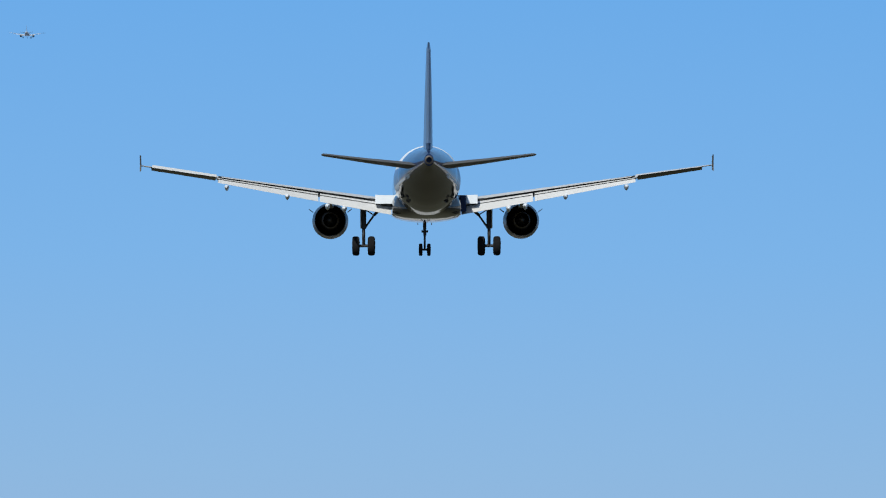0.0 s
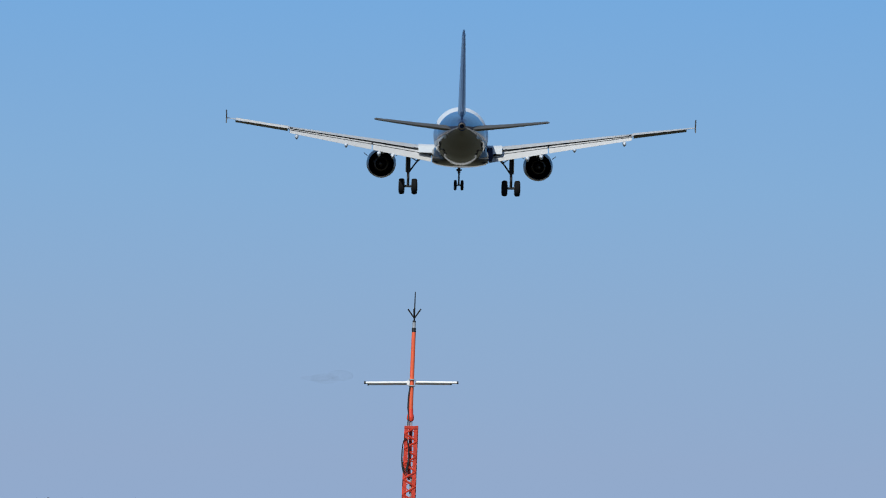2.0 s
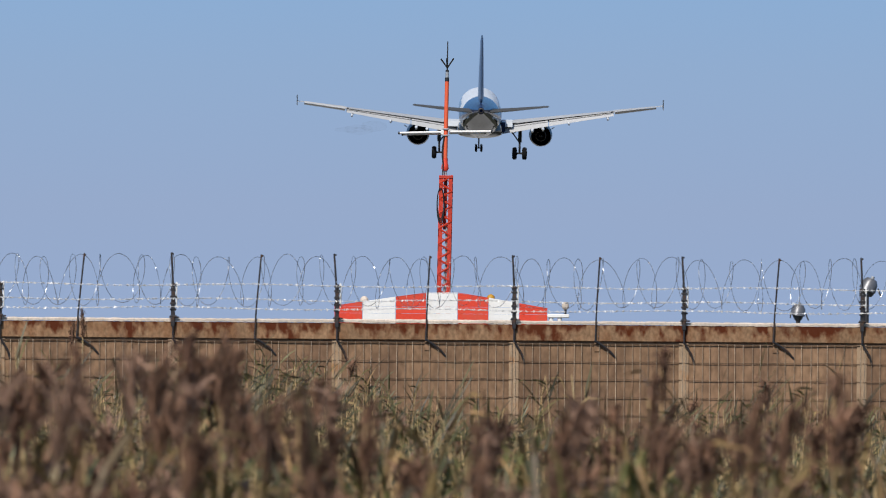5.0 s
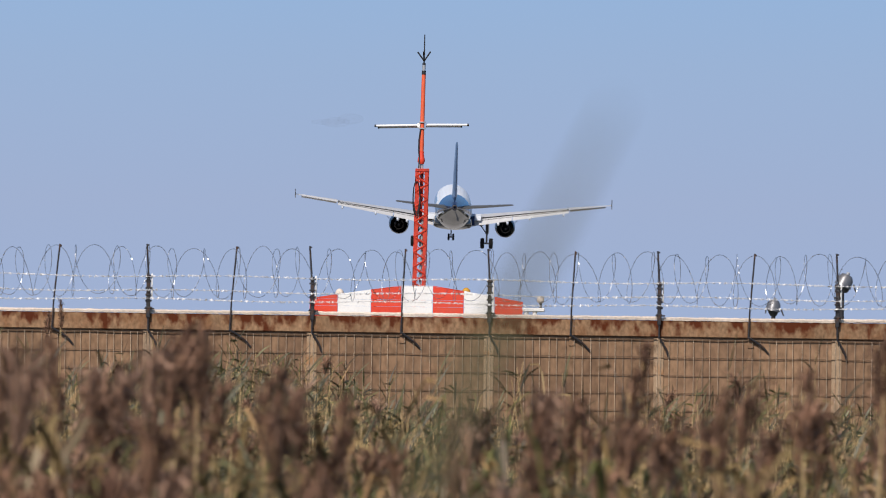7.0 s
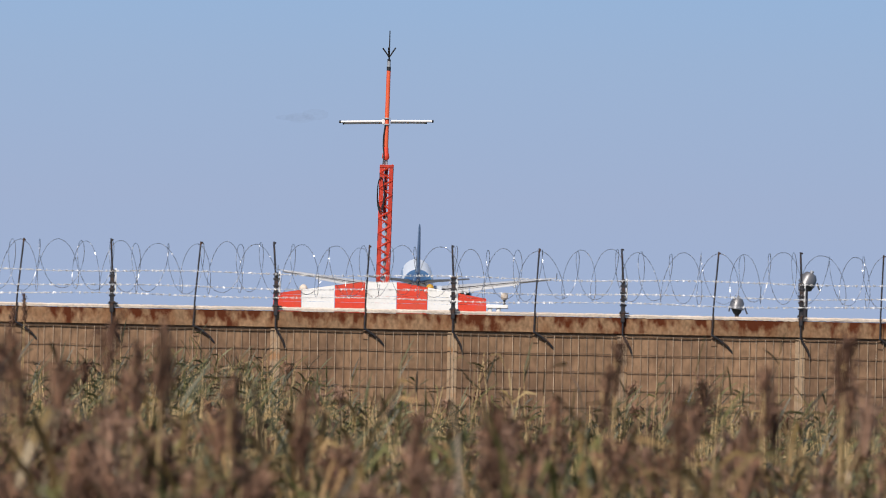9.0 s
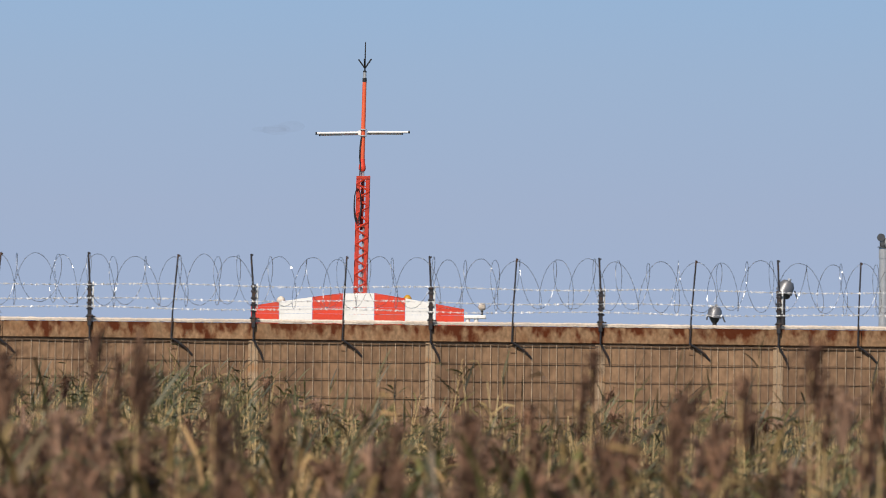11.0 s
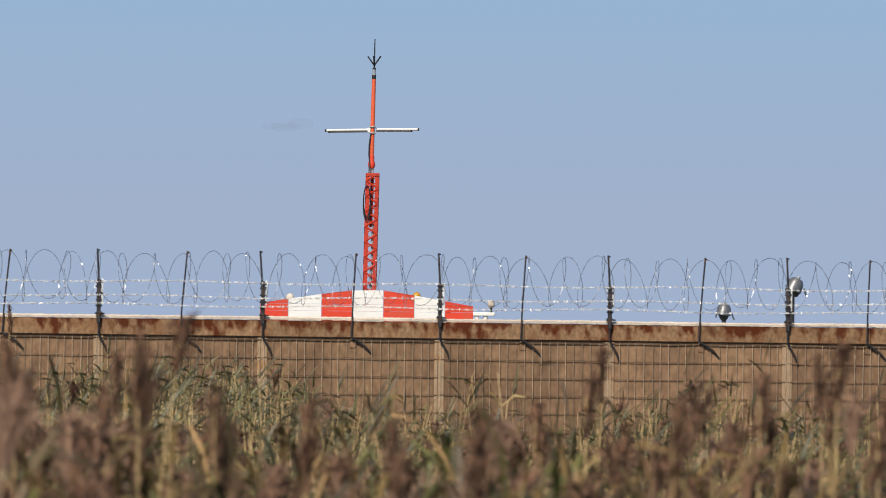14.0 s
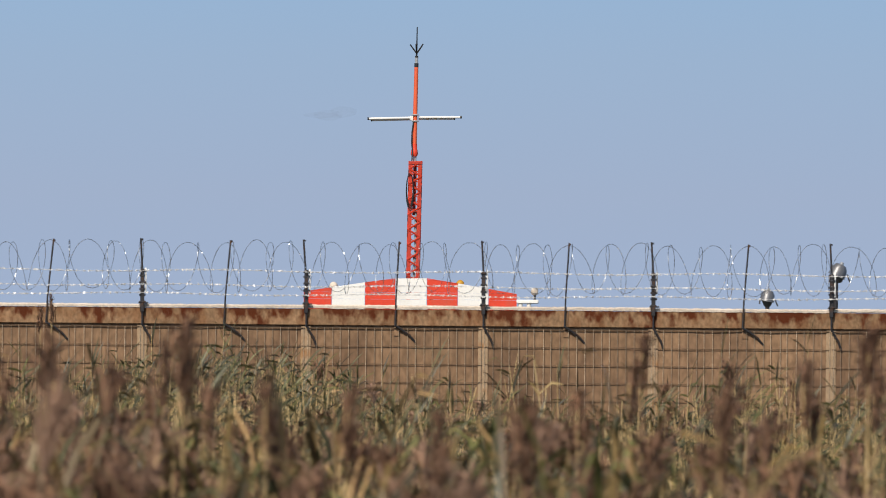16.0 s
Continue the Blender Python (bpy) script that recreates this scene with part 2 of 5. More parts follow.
# ---- mesh helpers ----
def part(name, bm, mat, parent=None, label="", smooth=True):
    me = bpy.data.meshes.new(name)
    bmesh.ops.recalc_face_normals(bm, faces=bm.faces)
    bm.to_mesh(me)
    bm.free()
    for mm in (mat if isinstance(mat, (list, tuple)) else [mat]):
        me.materials.append(mm)
    if smooth:
        me.shade_smooth()
        me.set_sharp_from_angle(angle=radians(38))
    ob = new(name, me)
    ob.parent = parent
    if label:
        ob["label"] = label
    return ob


def shared(name, source, parent, m):
    """Another object on the mesh of source."""
    ob = new(name, source.data)
    ob.parent = parent
    ob.matrix_basis = m
    return ob


def thing(name, label, category, group="", kind="", at=None):
    ob = tagged(new(name), label, category, group, kind)
    if at is not None:
        ob.matrix_basis = at
    return ob


def box(bm, lo, hi, bevel=0.0):
    c = [(a + b) / 2 for a, b in zip(lo, hi)]
    s = [max(abs(b - a), 1e-4) for a, b in zip(lo, hi)]
    r = bmesh.ops.create_cube(bm, size=1, matrix=Matrix.LocRotScale(c, None, s))
    if bevel:
        es = list({e for v in r["verts"] for e in v.link_edges})
        bmesh.ops.bevel(bm, geom=es, offset=bevel, segments=1, affect='EDGES')
    return bm


def rod(bm, a, b, r0, r1=None, seg=8, caps=True):
    a, b = Vector(a), Vector(b)
    d = b - a
    m = Matrix.Translation((a + b) / 2) @ d.to_track_quat('Z', 'Y').to_matrix().to_4x4()
    bmesh.ops.create_cone(bm, cap_ends=caps, segments=seg, radius1=r0, radius2=r0 if r1 is None else r1, depth=d.length, matrix=m)
    return bm


def tube(bm, pts, r, seg=6, closed=False):
    """A bent round bar through points."""
    pts = [Vector(p) for p in pts]
    rings = []
    up = Vector((0.13, 0.2, 0.97))
    for i, p in enumerate(pts):
        d = (pts[min(i + 1, len(pts) - 1)] - pts[max(i - 1, 0)]).normalized()
        s = d.cross(up)
        if s.length < 1e-3:
            s = d.cross(Vector((1, 0, 0)))
        s.normalize()
        u = s.cross(d)
        rings.append([bm.verts.new(p + (s * math.cos(2 * math.pi * k / seg) + u * math.sin(2 * math.pi * k / seg)) * r) for k in range(seg)])
    for i in range(len(rings) - 1):
        for k in range(seg):
            bm.faces.new((rings[i][k], rings[i][(k + 1) % seg], rings[i + 1][(k + 1) % seg], rings[i + 1][k]))
    if len(rings) > 1:
        bm.faces.new(rings[0][::-1])
        bm.faces.new(rings[-1])
    return bm


def loft(bm, rings, cap=True):
    vs = [[bm.verts.new(p) for p in ring] for ring in rings]
    n = len(vs[0])
    for i in range(len(vs) - 1):
        for k in range(n):
            bm.faces.new((vs[i][k], vs[i][(k + 1) % n], vs[i + 1][(k + 1) % n], vs[i + 1][k]))
    if cap:
        bm.faces.new(vs[0][::-1])
        bm.faces.new(vs[-1])
    return vs


def lathe(bm, profile, at=(0, 0, 0), seg=32, axis='Y', cap=False):
    """A turned body: profile of (along, radius), round the y or z axis."""
    rings = []
    for s, r in profile:
        ring = []
        for k in range(seg):
            a = 2 * math.pi * k / seg
            c, d = r * math.cos(a), r * math.sin(a)
            p = (c, s, d) if axis == 'Y' else (c, d, s)
            ring.append(Vector(p) + Vector(at))
        rings.append(ring)
    loft(bm, rings, cap)
    return bm


# ---- ground: one sheet, the airfield beyond the wall falls gently away ----
WALL_Y = 116.0
GROUND = [(-3000, 0.0), (-60, 0.0), (40, 0.0), (WALL_Y + 0.12, 0.05), (WALL_Y + 0.25, 1.3), (172, 1.3), (240, 0.9), (600, -2.6), (1000, -5.6), (1330, -6.6), (4900, -6.7)]


def ground_z(y):
    for (y0, z0), (y1, z1) in zip(GROUND, GROUND[1:]):
        if y0 <= y <= y1:
            return z0 + (z1 - z0) * (y - y0) / (y1 - y0)
    return GROUND[-1][1]


def build_ground():
    bm = bmesh.new()
    xs = [-4500, -1200, -300, -80, -25, -12, -6, 0, 6, 12, 25, 80, 300, 1200, 4500]
    rows = [[bm.verts.new((x, y, z)) for x in xs] for y, z in GROUND]
    for a, b in zip(rows, rows[1:]):
        for i in range(len(xs) - 1):
            bm.faces.new((a[i], a[i + 1], b[i + 1], b[i]))
    return tagged(part("ground", bm, M_SOIL, smooth=False), "dry soil and grass litter under the reeds", "ground", kind="structure")


build_ground()


def build_runway():
    bm = bmesh.new()
    ys = [930, 1000, 1150, 1330, 2000, 3200]
    rows = [[bm.verts.new((x, y, ground_z(y) + 0.02 + dz)) for x, dz in ((-40, -0.4), (-40, 0), (45, 0), (45, -0.4))] for y in ys]
    for a, c in zip(rows, rows[1:]):
        for i in range(3):
            bm.faces.new((a[i], a[i + 1], c[i + 1], c[i]))
    tagged(part("runway", bm, M_RUNWAY, smooth=False), "pale concrete runway beyond the wall", "runway", kind="structure")


build_runway()


# ---- airliner: x to its right, y forwards, z up; origin on the axis of the fuselage over the main gear ----
def wing_z(x):
    return -1.38 + (abs(x) - 2.0) * 0.148


def wing_le(x):
    return 5.0 - (abs(x) - 1.95) * 0.522


def wing_te(x):
    x = abs(x)
    return -1.6 + (x - 1.95) * 0.02 if x < 6.4 else -1.51 - (x - 6.4) * 0.265


def airfoil(x, y0, y1, z0, thick, twist=0.0):
    """A closed section at span x from leading edge y0 to trailing edge y1."""
    pts = []
    for s, h in ((0, 0), (0.03, 0.42), (0.12, 0.8), (0.3, 1.0), (0.55, 0.8), (0.8, 0.42), (1, 0.04)):
        pts.append((s, h * 0.62))
    for s, h in ((1, -0.03), (0.8, -0.16), (0.55, -0.32), (0.3, -0.4), (0.12, -0.36), (0.03, -0.22)):
        pts.append((s, h))
    return [Vector((x, y0 + (y1 - y0) * s, z0 + h * thick - twist * s)) for s, h in pts]


def flap_section(x, y0, z0, chord, angle, thick=0.13):
    a = radians(angle)
    pts = []
    for s, h in ((0, 0), (0.08, 0.5), (0.3, 0.6), (1, 0.03), (1, -0.03), (0.3, -0.4), (0.08, -0.4)):
        u, w = s * chord, h * thick * chord
        pts.append(Vector((x, y0 - u * math.cos(a) - w * math.sin(a), z0 - u * math.sin(a) + w * math.cos(a))))
    return pts


def wheel(name, parent, x, y, z, r, w):
    bm = bmesh.new()
    prof = [(-w * 0.5, r * 0.55), (-w * 0.5, r * 0.8), (-w * 0.38, r * 0.95), (-w * 0.15, r), (w * 0.15, r), (w * 0.38, r * 0.95), (w * 0.5, r * 0.8), (w * 0.5, r * 0.55)]
    rings = []
    for s, q in prof:
        rings.append([Vector((s, q * math.cos(2 * math.pi * k / 24), q * math.sin(2 * math.pi * k / 24))) for k in range(24)])
    loft(bm, rings)
    tyre = part(name, bm, M_RUBBER, parent, "black rubber tyre")
    tyre.location = (x, y, z)
    bm = bmesh.new()
    rod(bm, (-w * 0.53, 0, 0), (w * 0.53, 0, 0), r * 0.5, seg=16)
    part("hub", bm, M_HUB, tyre, "grey metal hub")
    return tyre


def airliner(name, label, body_mat, rear_mat, fin_mat, cowl_mat):
    plane = thing(name, label, "airliner")
    # fuselage, in two paints, the belly's shade put into a dark third colour
    st = [(17.7, 0.05, -0.45), (17.4, 0.45, -0.42), (16.6, 0.95, -0.32), (15.3, 1.45, -0.18), (13.6, 1.82, -0.06), (11.5, 1.97, -0.14), (6, 1.98, -0.06), (0, 1.98, 0), (-6.5, 1.98, 0)]
    key = [(-6.5, 1.98, 0.0, 2.05), (-9, 1.9, 0.05, 1.93), (-11.5, 1.68, 0.20, 1.68), (-14, 1.3, 0.44, 1.33), (-16.5, 0.86, 0.71, 0.93), (-18.5, 0.48, 0.88, 0.6), (-19.7, 0.28, 0.94, 0.34)]
    tail = [tuple(p + (q - p) * k / 3 for p, q in zip(a, c)) for a, c in zip(key, key[1:]) for k in range(3)] + key[-1:]

    def ring(y, rx, zc, rz, n=64):
        return [Vector((rx * math.sin(2 * math.pi * k / n), y, zc + rz * math.cos(2 * math.pi * k / n))) for k in range(n)]
    bm = bmesh.new()
    loft(bm, [ring(y, r, z, r * 1.035) for y, r, z in st])
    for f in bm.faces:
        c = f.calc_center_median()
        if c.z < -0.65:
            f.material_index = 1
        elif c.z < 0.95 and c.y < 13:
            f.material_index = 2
    part("fuselage", bm, [body_mat, M_UNDERSHADE, rear_mat], plane, "white topped fuselage with dark sides and a belly coloured for shade")
    bm = bmesh.new()
    loft(bm, [ring(*t) for t in tail])
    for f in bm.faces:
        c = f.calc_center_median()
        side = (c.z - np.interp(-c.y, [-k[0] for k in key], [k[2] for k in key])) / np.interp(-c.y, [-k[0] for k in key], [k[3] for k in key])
        # shade and mirrored ground put into the colour below this wavy line
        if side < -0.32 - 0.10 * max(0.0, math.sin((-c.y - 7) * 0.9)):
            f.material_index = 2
        # faces left white just above the belly draw a reflected pale line
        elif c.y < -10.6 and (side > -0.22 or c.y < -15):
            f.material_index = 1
        # the mirrored sky on the flanks, put in as blue
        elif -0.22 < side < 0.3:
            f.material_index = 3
    part("tail_cone", bm, [body_mat, rear_mat, M_UNDERSHADE, fin_mat], plane, "dark blue upswept tail section with reflections and shade coloured in")
    bm = bmesh.new()
    lathe(bm, [(-19.66, 0.26), (-20.0, 0.25), (-20.02, 0.17), (-19.5, 0.15)], (0, 0, 0.94), 20)
    part("auxiliary_exhaust", bm, M_HOT, plane, "round metal exhaust at the tail end")
    # belly fairing, its shade put into the dark colour
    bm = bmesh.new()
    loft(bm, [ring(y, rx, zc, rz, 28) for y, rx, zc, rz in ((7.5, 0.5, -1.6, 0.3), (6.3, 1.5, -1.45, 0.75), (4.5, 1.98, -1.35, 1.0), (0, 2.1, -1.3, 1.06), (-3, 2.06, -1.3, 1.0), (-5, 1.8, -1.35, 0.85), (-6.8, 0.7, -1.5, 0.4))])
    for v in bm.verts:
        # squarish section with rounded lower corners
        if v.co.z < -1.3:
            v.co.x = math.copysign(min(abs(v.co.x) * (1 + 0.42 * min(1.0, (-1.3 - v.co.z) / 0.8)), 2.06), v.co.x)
    part("belly_fairing", bm, M_UNDERSHADE, plane, "belly fairing coloured dark for its shade")
    for s in (-1, 1):
        bm = bmesh.new()
        rings = []
        for x in (1.2, 1.95, 4.2, 6.4, 9.5, 12.5):
            y0, y1 = wing_le(x), wing_te(x)
            rings.append(airfoil(s * x, y0, y0 + (y1 - y0) * 0.76, wing_z(x) + 0.07, 0.70 - 0.036 * x))
        for x in (12.52, 14.5, 16.4, 16.95):
            y0, y1 = wing_le(x), wing_te(x)
            k = 0.76 if x < 16.4 else 1.0
            rings.append(airfoil(s * x, y0, y0 + (y1 - y0) * k, wing_z(x) + 0.12, 0.78 - 0.042 * x))
        loft(bm, rings)
        wing = part("wing", bm, M_FLAP, plane, "light grey swept wing")
        # slot behind the rear spar
        bm = bmesh.new()
        rings = []
        for x in (2.05, 6.4, 12.4):
            y0, y1 = wing_le(x), wing_te(x)
            yc = y0 + (y1 - y0) * 0.755
            zc = wing_z(x) + 0.10
            h = 0.17 - 0.005 * x
            rings.append([Vector((s * x, yc + 0.12, zc + h)), Vector((s * x, yc - 0.05, zc + h * 0.9)), Vector((s * x, yc - 0.05, zc - h)), Vector((s * x, yc + 0.12, zc - h))])
        loft(bm, rings)
        part("slot", bm, M_SLOT, wing, "dark gap above the flaps")
        # spoiler panels, thin strips over the slot
        bm = bmesh.new()
        rings = []
        for x in (3.4, 6.4, 12.2):
            y0, y1 = wing_le(x), wing_te(x)
            yc = y0 + (y1 - y0) * 0.74
            zc = wing_z(x) + 0.30 - 0.009 * x
            rings.append([Vector((s * x, yc + 0.2, zc + 0.03)), Vector((s * x, yc - 0.32, zc - 0.02)), Vector((s * x, yc - 0.32, zc - 0.05)), Vector((s * x, yc + 0.2, zc - 0.05))])
        loft(bm, rings)
        part("spoiler", bm, M_FLAP, wing, "pale spoiler panels")
        for lo, hi in ((2.1, 6.36), (6.46, 12.42)):
            bm = bmesh.new()
            rings = []
            for x in (lo, (lo + hi) / 2, hi):
                y0, y1 = wing_le(x), wing_te(x)
                ch = 1.36 - 0.066 * x
                rings.append(flap_section(s * x, y0 + (y1 - y0) * 0.77 - 0.1, wing_z(x) + 0.07, ch, 32))
            loft(bm, rings)
            part("flap", bm, M_FLAP, wing, "white lowered landing flap")
            bm = bmesh.new()
            rings = []
            for x in (lo, (lo + hi) / 2, hi):
                y0, y1 = wing_le(x), wing_te(x)
                ch = 1.36 - 0.066 * x
                a = radians(32)
                o = Vector((s * x, y0 + (y1 - y0) * 0.77 - 0.1, wing_z(x) + 0.07))
                for_up, back = Vector((0, -math.sin(a), math.cos(a))), Vector((0, -math.cos(a), -math.sin(a)))
                c = o + back * ch * 0.34 + for_up * 0.072 * ch
                rings.append([c + back * u + for_up * w for u, w in ((-0.035, -0.03), (0.035, -0.035), (0.035, 0.012), (-0.035, 0.014))])
            loft(bm, rings)
            part("vane_gap", bm, M_SLOT, wing, "dark gap across the flap")
        # the aileron's dark colour carries the shade of its underside
        bm = bmesh.new()
        loft(bm, [flap_section(s * x, wing_le(x) + (wing_te(x) - wing_le(x)) * 0.765 - 0.05, wing_z(x) - 0.04, 0.95 - (x - 12.5) * 0.07, -12 if s > 0 else -9, 0.2) for x in (12.55, 14.4, 16.35)])
        part("aileron", bm, M_UNDERSHADE, wing, "aileron coloured dark for its shaded underside")
        if s < 0:
            bm = bmesh.new()
            loft(bm, [[Vector((s * x, y, z)) for y, z in ((wing_te(x) + 0.9, wing_z(x) + 0.2), (wing_te(x) + 0.1, wing_z(x) + 0.26), (wing_te(x) - 0.1, wing_z(x) + 0.1), (wing_te(x) + 0.9, wing_z(x) + 0.1))] for x in (12.5, 16.3)])
            part("outer_spoiler", bm, M_FLAP, wing, "pale outer wing panel")
        # root fillet
        bm = bmesh.new()
        loft(bm, [[Vector((s * x, 1.6, wing_z(2) + z1)), Vector((s * x, -1.1, wing_z(2) + z1 - 0.06)), Vector((s * x, -1.2, wing_z(2) + 0.1)), Vector((s * x, 1.6, wing_z(2) + 0.1))] for x, z1 in ((1.8, 0.66), (2.5, 0.66), (3.05, 0.68))])
        part("wing_root_panel", bm, M_WHITE, wing)
        for x in (4.9, 5.9, 8.3, 11.9):
            bm = bmesh.new()
            yb = wing_te(x)
            zz = wing_z(x) - 0.42 - (0.22 if x < 7 else 0)
            r = 0.17 if x > 7 else 0.19
            lathe(bm, [(yb + 2.4, 0.02), (yb + 1.8, r * 0.7), (yb + 0.9, r), (yb + 0.1, r * 0.95), (yb - 0.5, r * 0.6), (yb - 0.9, 0.03)], (s * x, 0, zz), 14, cap=True)
            for v in bm.verts:
                # keel-shaped below
                d = (v.co.z - zz) / r
                v.co.x = s * x + (v.co.x - s * x) * (0.8 + 0.3 * d)
                v.co.z = zz + (v.co.z - zz) * (1.0 if d > 0 else 1.15)
            part("flap_track_fairing", bm, M_WHITE, wing, "white canoe-shaped fairing")
        # wing fence
        bm = bmesh.new()
        tip = Vector((s * 17.0, wing_le(17.0), wing_z(17.0) + 0.12))
        prof = [(0.1, 0.0), (-0.75, 0.52), (-1.5, 0.6), (-1.25, 0.0), (-1.5, -0.36), (-0.85, -0.32)]
        loft(bm, [[tip + Vector((d, y, z)) for y, z in prof] for d in (-0.035, 0.035)])
        part("wing_fence", bm, M_TAILPLANE, wing, "thin upright wing tip fence")
        # engine
        ex, ez = s * 5.75, -2.22
        bm = bmesh.new()
        lathe(bm, [(6.5, 0.93), (6.62, 0.98), (6.3, 1.03), (5.2, 1.09), (4.0, 1.07), (2.6, 0.94), (2.58, 0.91), (3.4, 0.88), (5.2, 0.85), (6.3, 0.87), (6.5, 0.93)], (ex, 0, ez), 40)
        engine = part("engine", bm, cowl_mat, plane, "dark blue engine cowling")
        bm = bmesh.new()
        lathe(bm, [(4.4, 0.86), (3.6, 0.62), (1.9, 0.46), (1.88, 0.43), (3.0, 0.40)], (ex, 0, ez), 32)
        part("core_nozzle", bm, M_HOT, engine, "dark metal exhaust nozzle")
        bm = bmesh.new()
        lathe(bm, [(3.0, 0.4), (2.4, 0.27), (1.5, 0.04)], (ex, 0, ez), 20, cap=True)
        part("exhaust_cone", bm, M_HOT, engine)
        bm = bmesh.new()
        lathe(bm, [(6.0, 0.9), (5.95, 0.2), (6.3, 0.02)], (ex, 0, ez), 24, cap=True)
        part("fan", bm, M_SLOT, engine)
        bm = bmesh.new()
        loft(bm, [[Vector((ex + dx * w, y, z)) for dx, z in ((-1, z0), (1, z0), (1, z1), (-1, z1))] for y, w, z0, z1 in ((5.6, 0.05, ez + 1.0, ez + 1.15), (3.8, 0.2, ez + 0.7, ez + 1.55), (1.6, 0.2, ez + 0.75, ez + 1.55), (0.2, 0.04, ez + 1.2, ez + 1.5))])
        part("pylon", bm, M_GREY, engine, "grey engine pylon")
        for d in (-1, 1):
            bm = bmesh.new()
            loft(bm, [[Vector((ex + d * (1.03 + u), 5.3 - 0.9 * u, ez + 0.5 + u * 0.75)) + o for o in (Vector((0, 0.4, 0)), Vector((0, -0.5, 0)), Vector((0.0, -0.5, 0.05)), Vector((0, 0.4, 0.05)))] for u in (0.0, 0.26)])
            part("strake", bm, M_SLOT, engine)
        # main gear
        gx = s * 3.75
        bm = bmesh.new()
        rod(bm, (gx, 0, -1.2), (gx, 0, -2.75), 0.16, seg=14)
        rod(bm, (gx, 0, -2.7), (gx, 0, -3.8), 0.1, seg=14)
        rod(bm, (gx - 0.5, 0, -3.78), (gx + 0.5, 0, -3.78), 0.09, seg=12)
        rod(bm, (gx, -0.1, -2.8), (gx, -0.42, -3.2), 0.05)
        rod(bm, (gx, -0.42, -3.2), (gx, -0.1, -3.65), 0.05)
        gear = part("main_gear", bm, M_STRUT, plane, "lowered steel main landing gear")
        bm = bmesh.new()
        rod(bm, (gx - s * 0.05, 0.05, -2.75), (gx - s * 0.62, 0.05, -1.95), 0.06)
        rod(bm, (gx - s * 0.62, 0.05, -1.95), (gx - s * 1.05, 0.05, -1.55), 0.085)
        rod(bm, (gx, 0.05, -1.55), (gx - s * 0.62, 0.05, -1.95), 0.035)
        part("side_brace", bm, M_STRUT, gear)
        bm = bmesh.new()
        box(bm, (gx + s * 0.17 - 0.03, -0.35, -2.75), (gx + s * 0.17 + 0.03, 0.55, -1.35), 0.02)
        part("gear_door", bm, M_GREY, gear, "flat grey leg door")
        for d in (-0.465, 0.465):
            wheel("wheel", gear, gx + d, 0, -3.79, 0.58, 0.43)
        # tailplane
        bm = bmesh.new()
        loft(bm, [airfoil(s * x, y0, y1, z, th, tw) for x, y0, y1, z, th, tw in ((0.5, -13.2, -17.0, 0.60, 0.42, -0.06), (3.3, -15.0, -17.75, 0.91, 0.3, -0.04), (6.1, -16.8, -18.4, 1.27, 0.17, -0.02), (6.23, -17.2, -18.4, 1.29, 0.07, 0))])
        part("tailplane", bm, M_TAILPLANE, plane, "grey horizontal tailplane")
    # a dark block at the root of the right flap
    bm = bmesh.new()
    box(bm, (1.98, -2.0, -1.78), (2.36, -0.9, -0.80), 0.05)
    part("flap_root_block", bm, M_NAVY, plane, "dark block at the flap root")
    # fin and rudder

    def fin_ring(z, y0, y1, th, a, b):
        ys = [(a, 0.15), (a + (b - a) * 0.2, 0.8), (a + (b - a) * 0.5, 1.0), (a + (b - a) * 0.8, 0.7), (b, 0.45 if b < 0.99 else 0.06)]
        p = [Vector((th * h / 2, y0 + (y1 - y0) * u, z)) for u, h in ys]
        return p + [Vector((-v.x, v.y, v.z)) for v in p[::-1]]
    secs = ((1.5, -10.4, -17.6, 0.56), (4.7, -13.9, -18.5, 0.42), (7.4, -16.9, -19.25, 0.26), (7.78, -17.6, -19.3, 0.12))
    bm = bmesh.new()
    loft(bm, [fin_ring(z, y0, y1, th, 0, 0.68) for z, y0, y1, th in secs])
    fin = part("fin", bm, fin_mat, plane, "blue tail fin")
    bm = bmesh.new()
    loft(bm, [fin_ring(z, y0, y1, th * 0.8, 0.69, 1.0) for z, y0, y1, th in ((1.95, -10.9, -17.7, 0.5), *secs[1:3])])
    part("rudder", bm, fin_mat, fin, "blue rudder")
    # nose gear
    bm = bmesh.new()
    rod(bm, (0, 12.6, -1.7), (0, 12.5, -3.0), 0.1, seg=12)
    rod(bm, (0, 12.5, -2.9), (0, 12.45, -3.9), 0.065, seg=12)
    rod(bm, (-0.28, 12.45, -3.87), (0.28, 12.45, -3.87), 0.06, seg=10)
    rod(bm, (0, 12.55, -2.7), (0, 13.6, -1.9), 0.05)
    rod(bm, (-0.2, 12.45, -2.75), (0.2, 12.45, -2.75), 0.07, seg=10)
    ng = part("nose_gear", bm, M_STRUT, plane, "lowered steel nose landing gear")
    for d in (-0.25, 0.25):
        wheel("wheel", ng, d, 12.45, -3.87, 0.38, 0.22)
    for d in (-1, 1):
        bm = bmesh.new()
        box(bm, (d * 0.42 - 0.02, 11.7, -2.35), (d * 0.42 + 0.02, 13.3, -1.8), 0.01)
        part("gear_door", bm, M_GREY, ng, "small grey nose gear door")
    return plane


main_plane = airliner("airliner", "twin-engine airliner with lowered gear and flaps, white and blue", M_WHITE, M_NAVY, M_FIN, M_COWL)
far_plane = airliner("airliner", "distant white twin-engine airliner high in the sky", M_WHITE, M_WHITE, M_GREY, M_COWL)
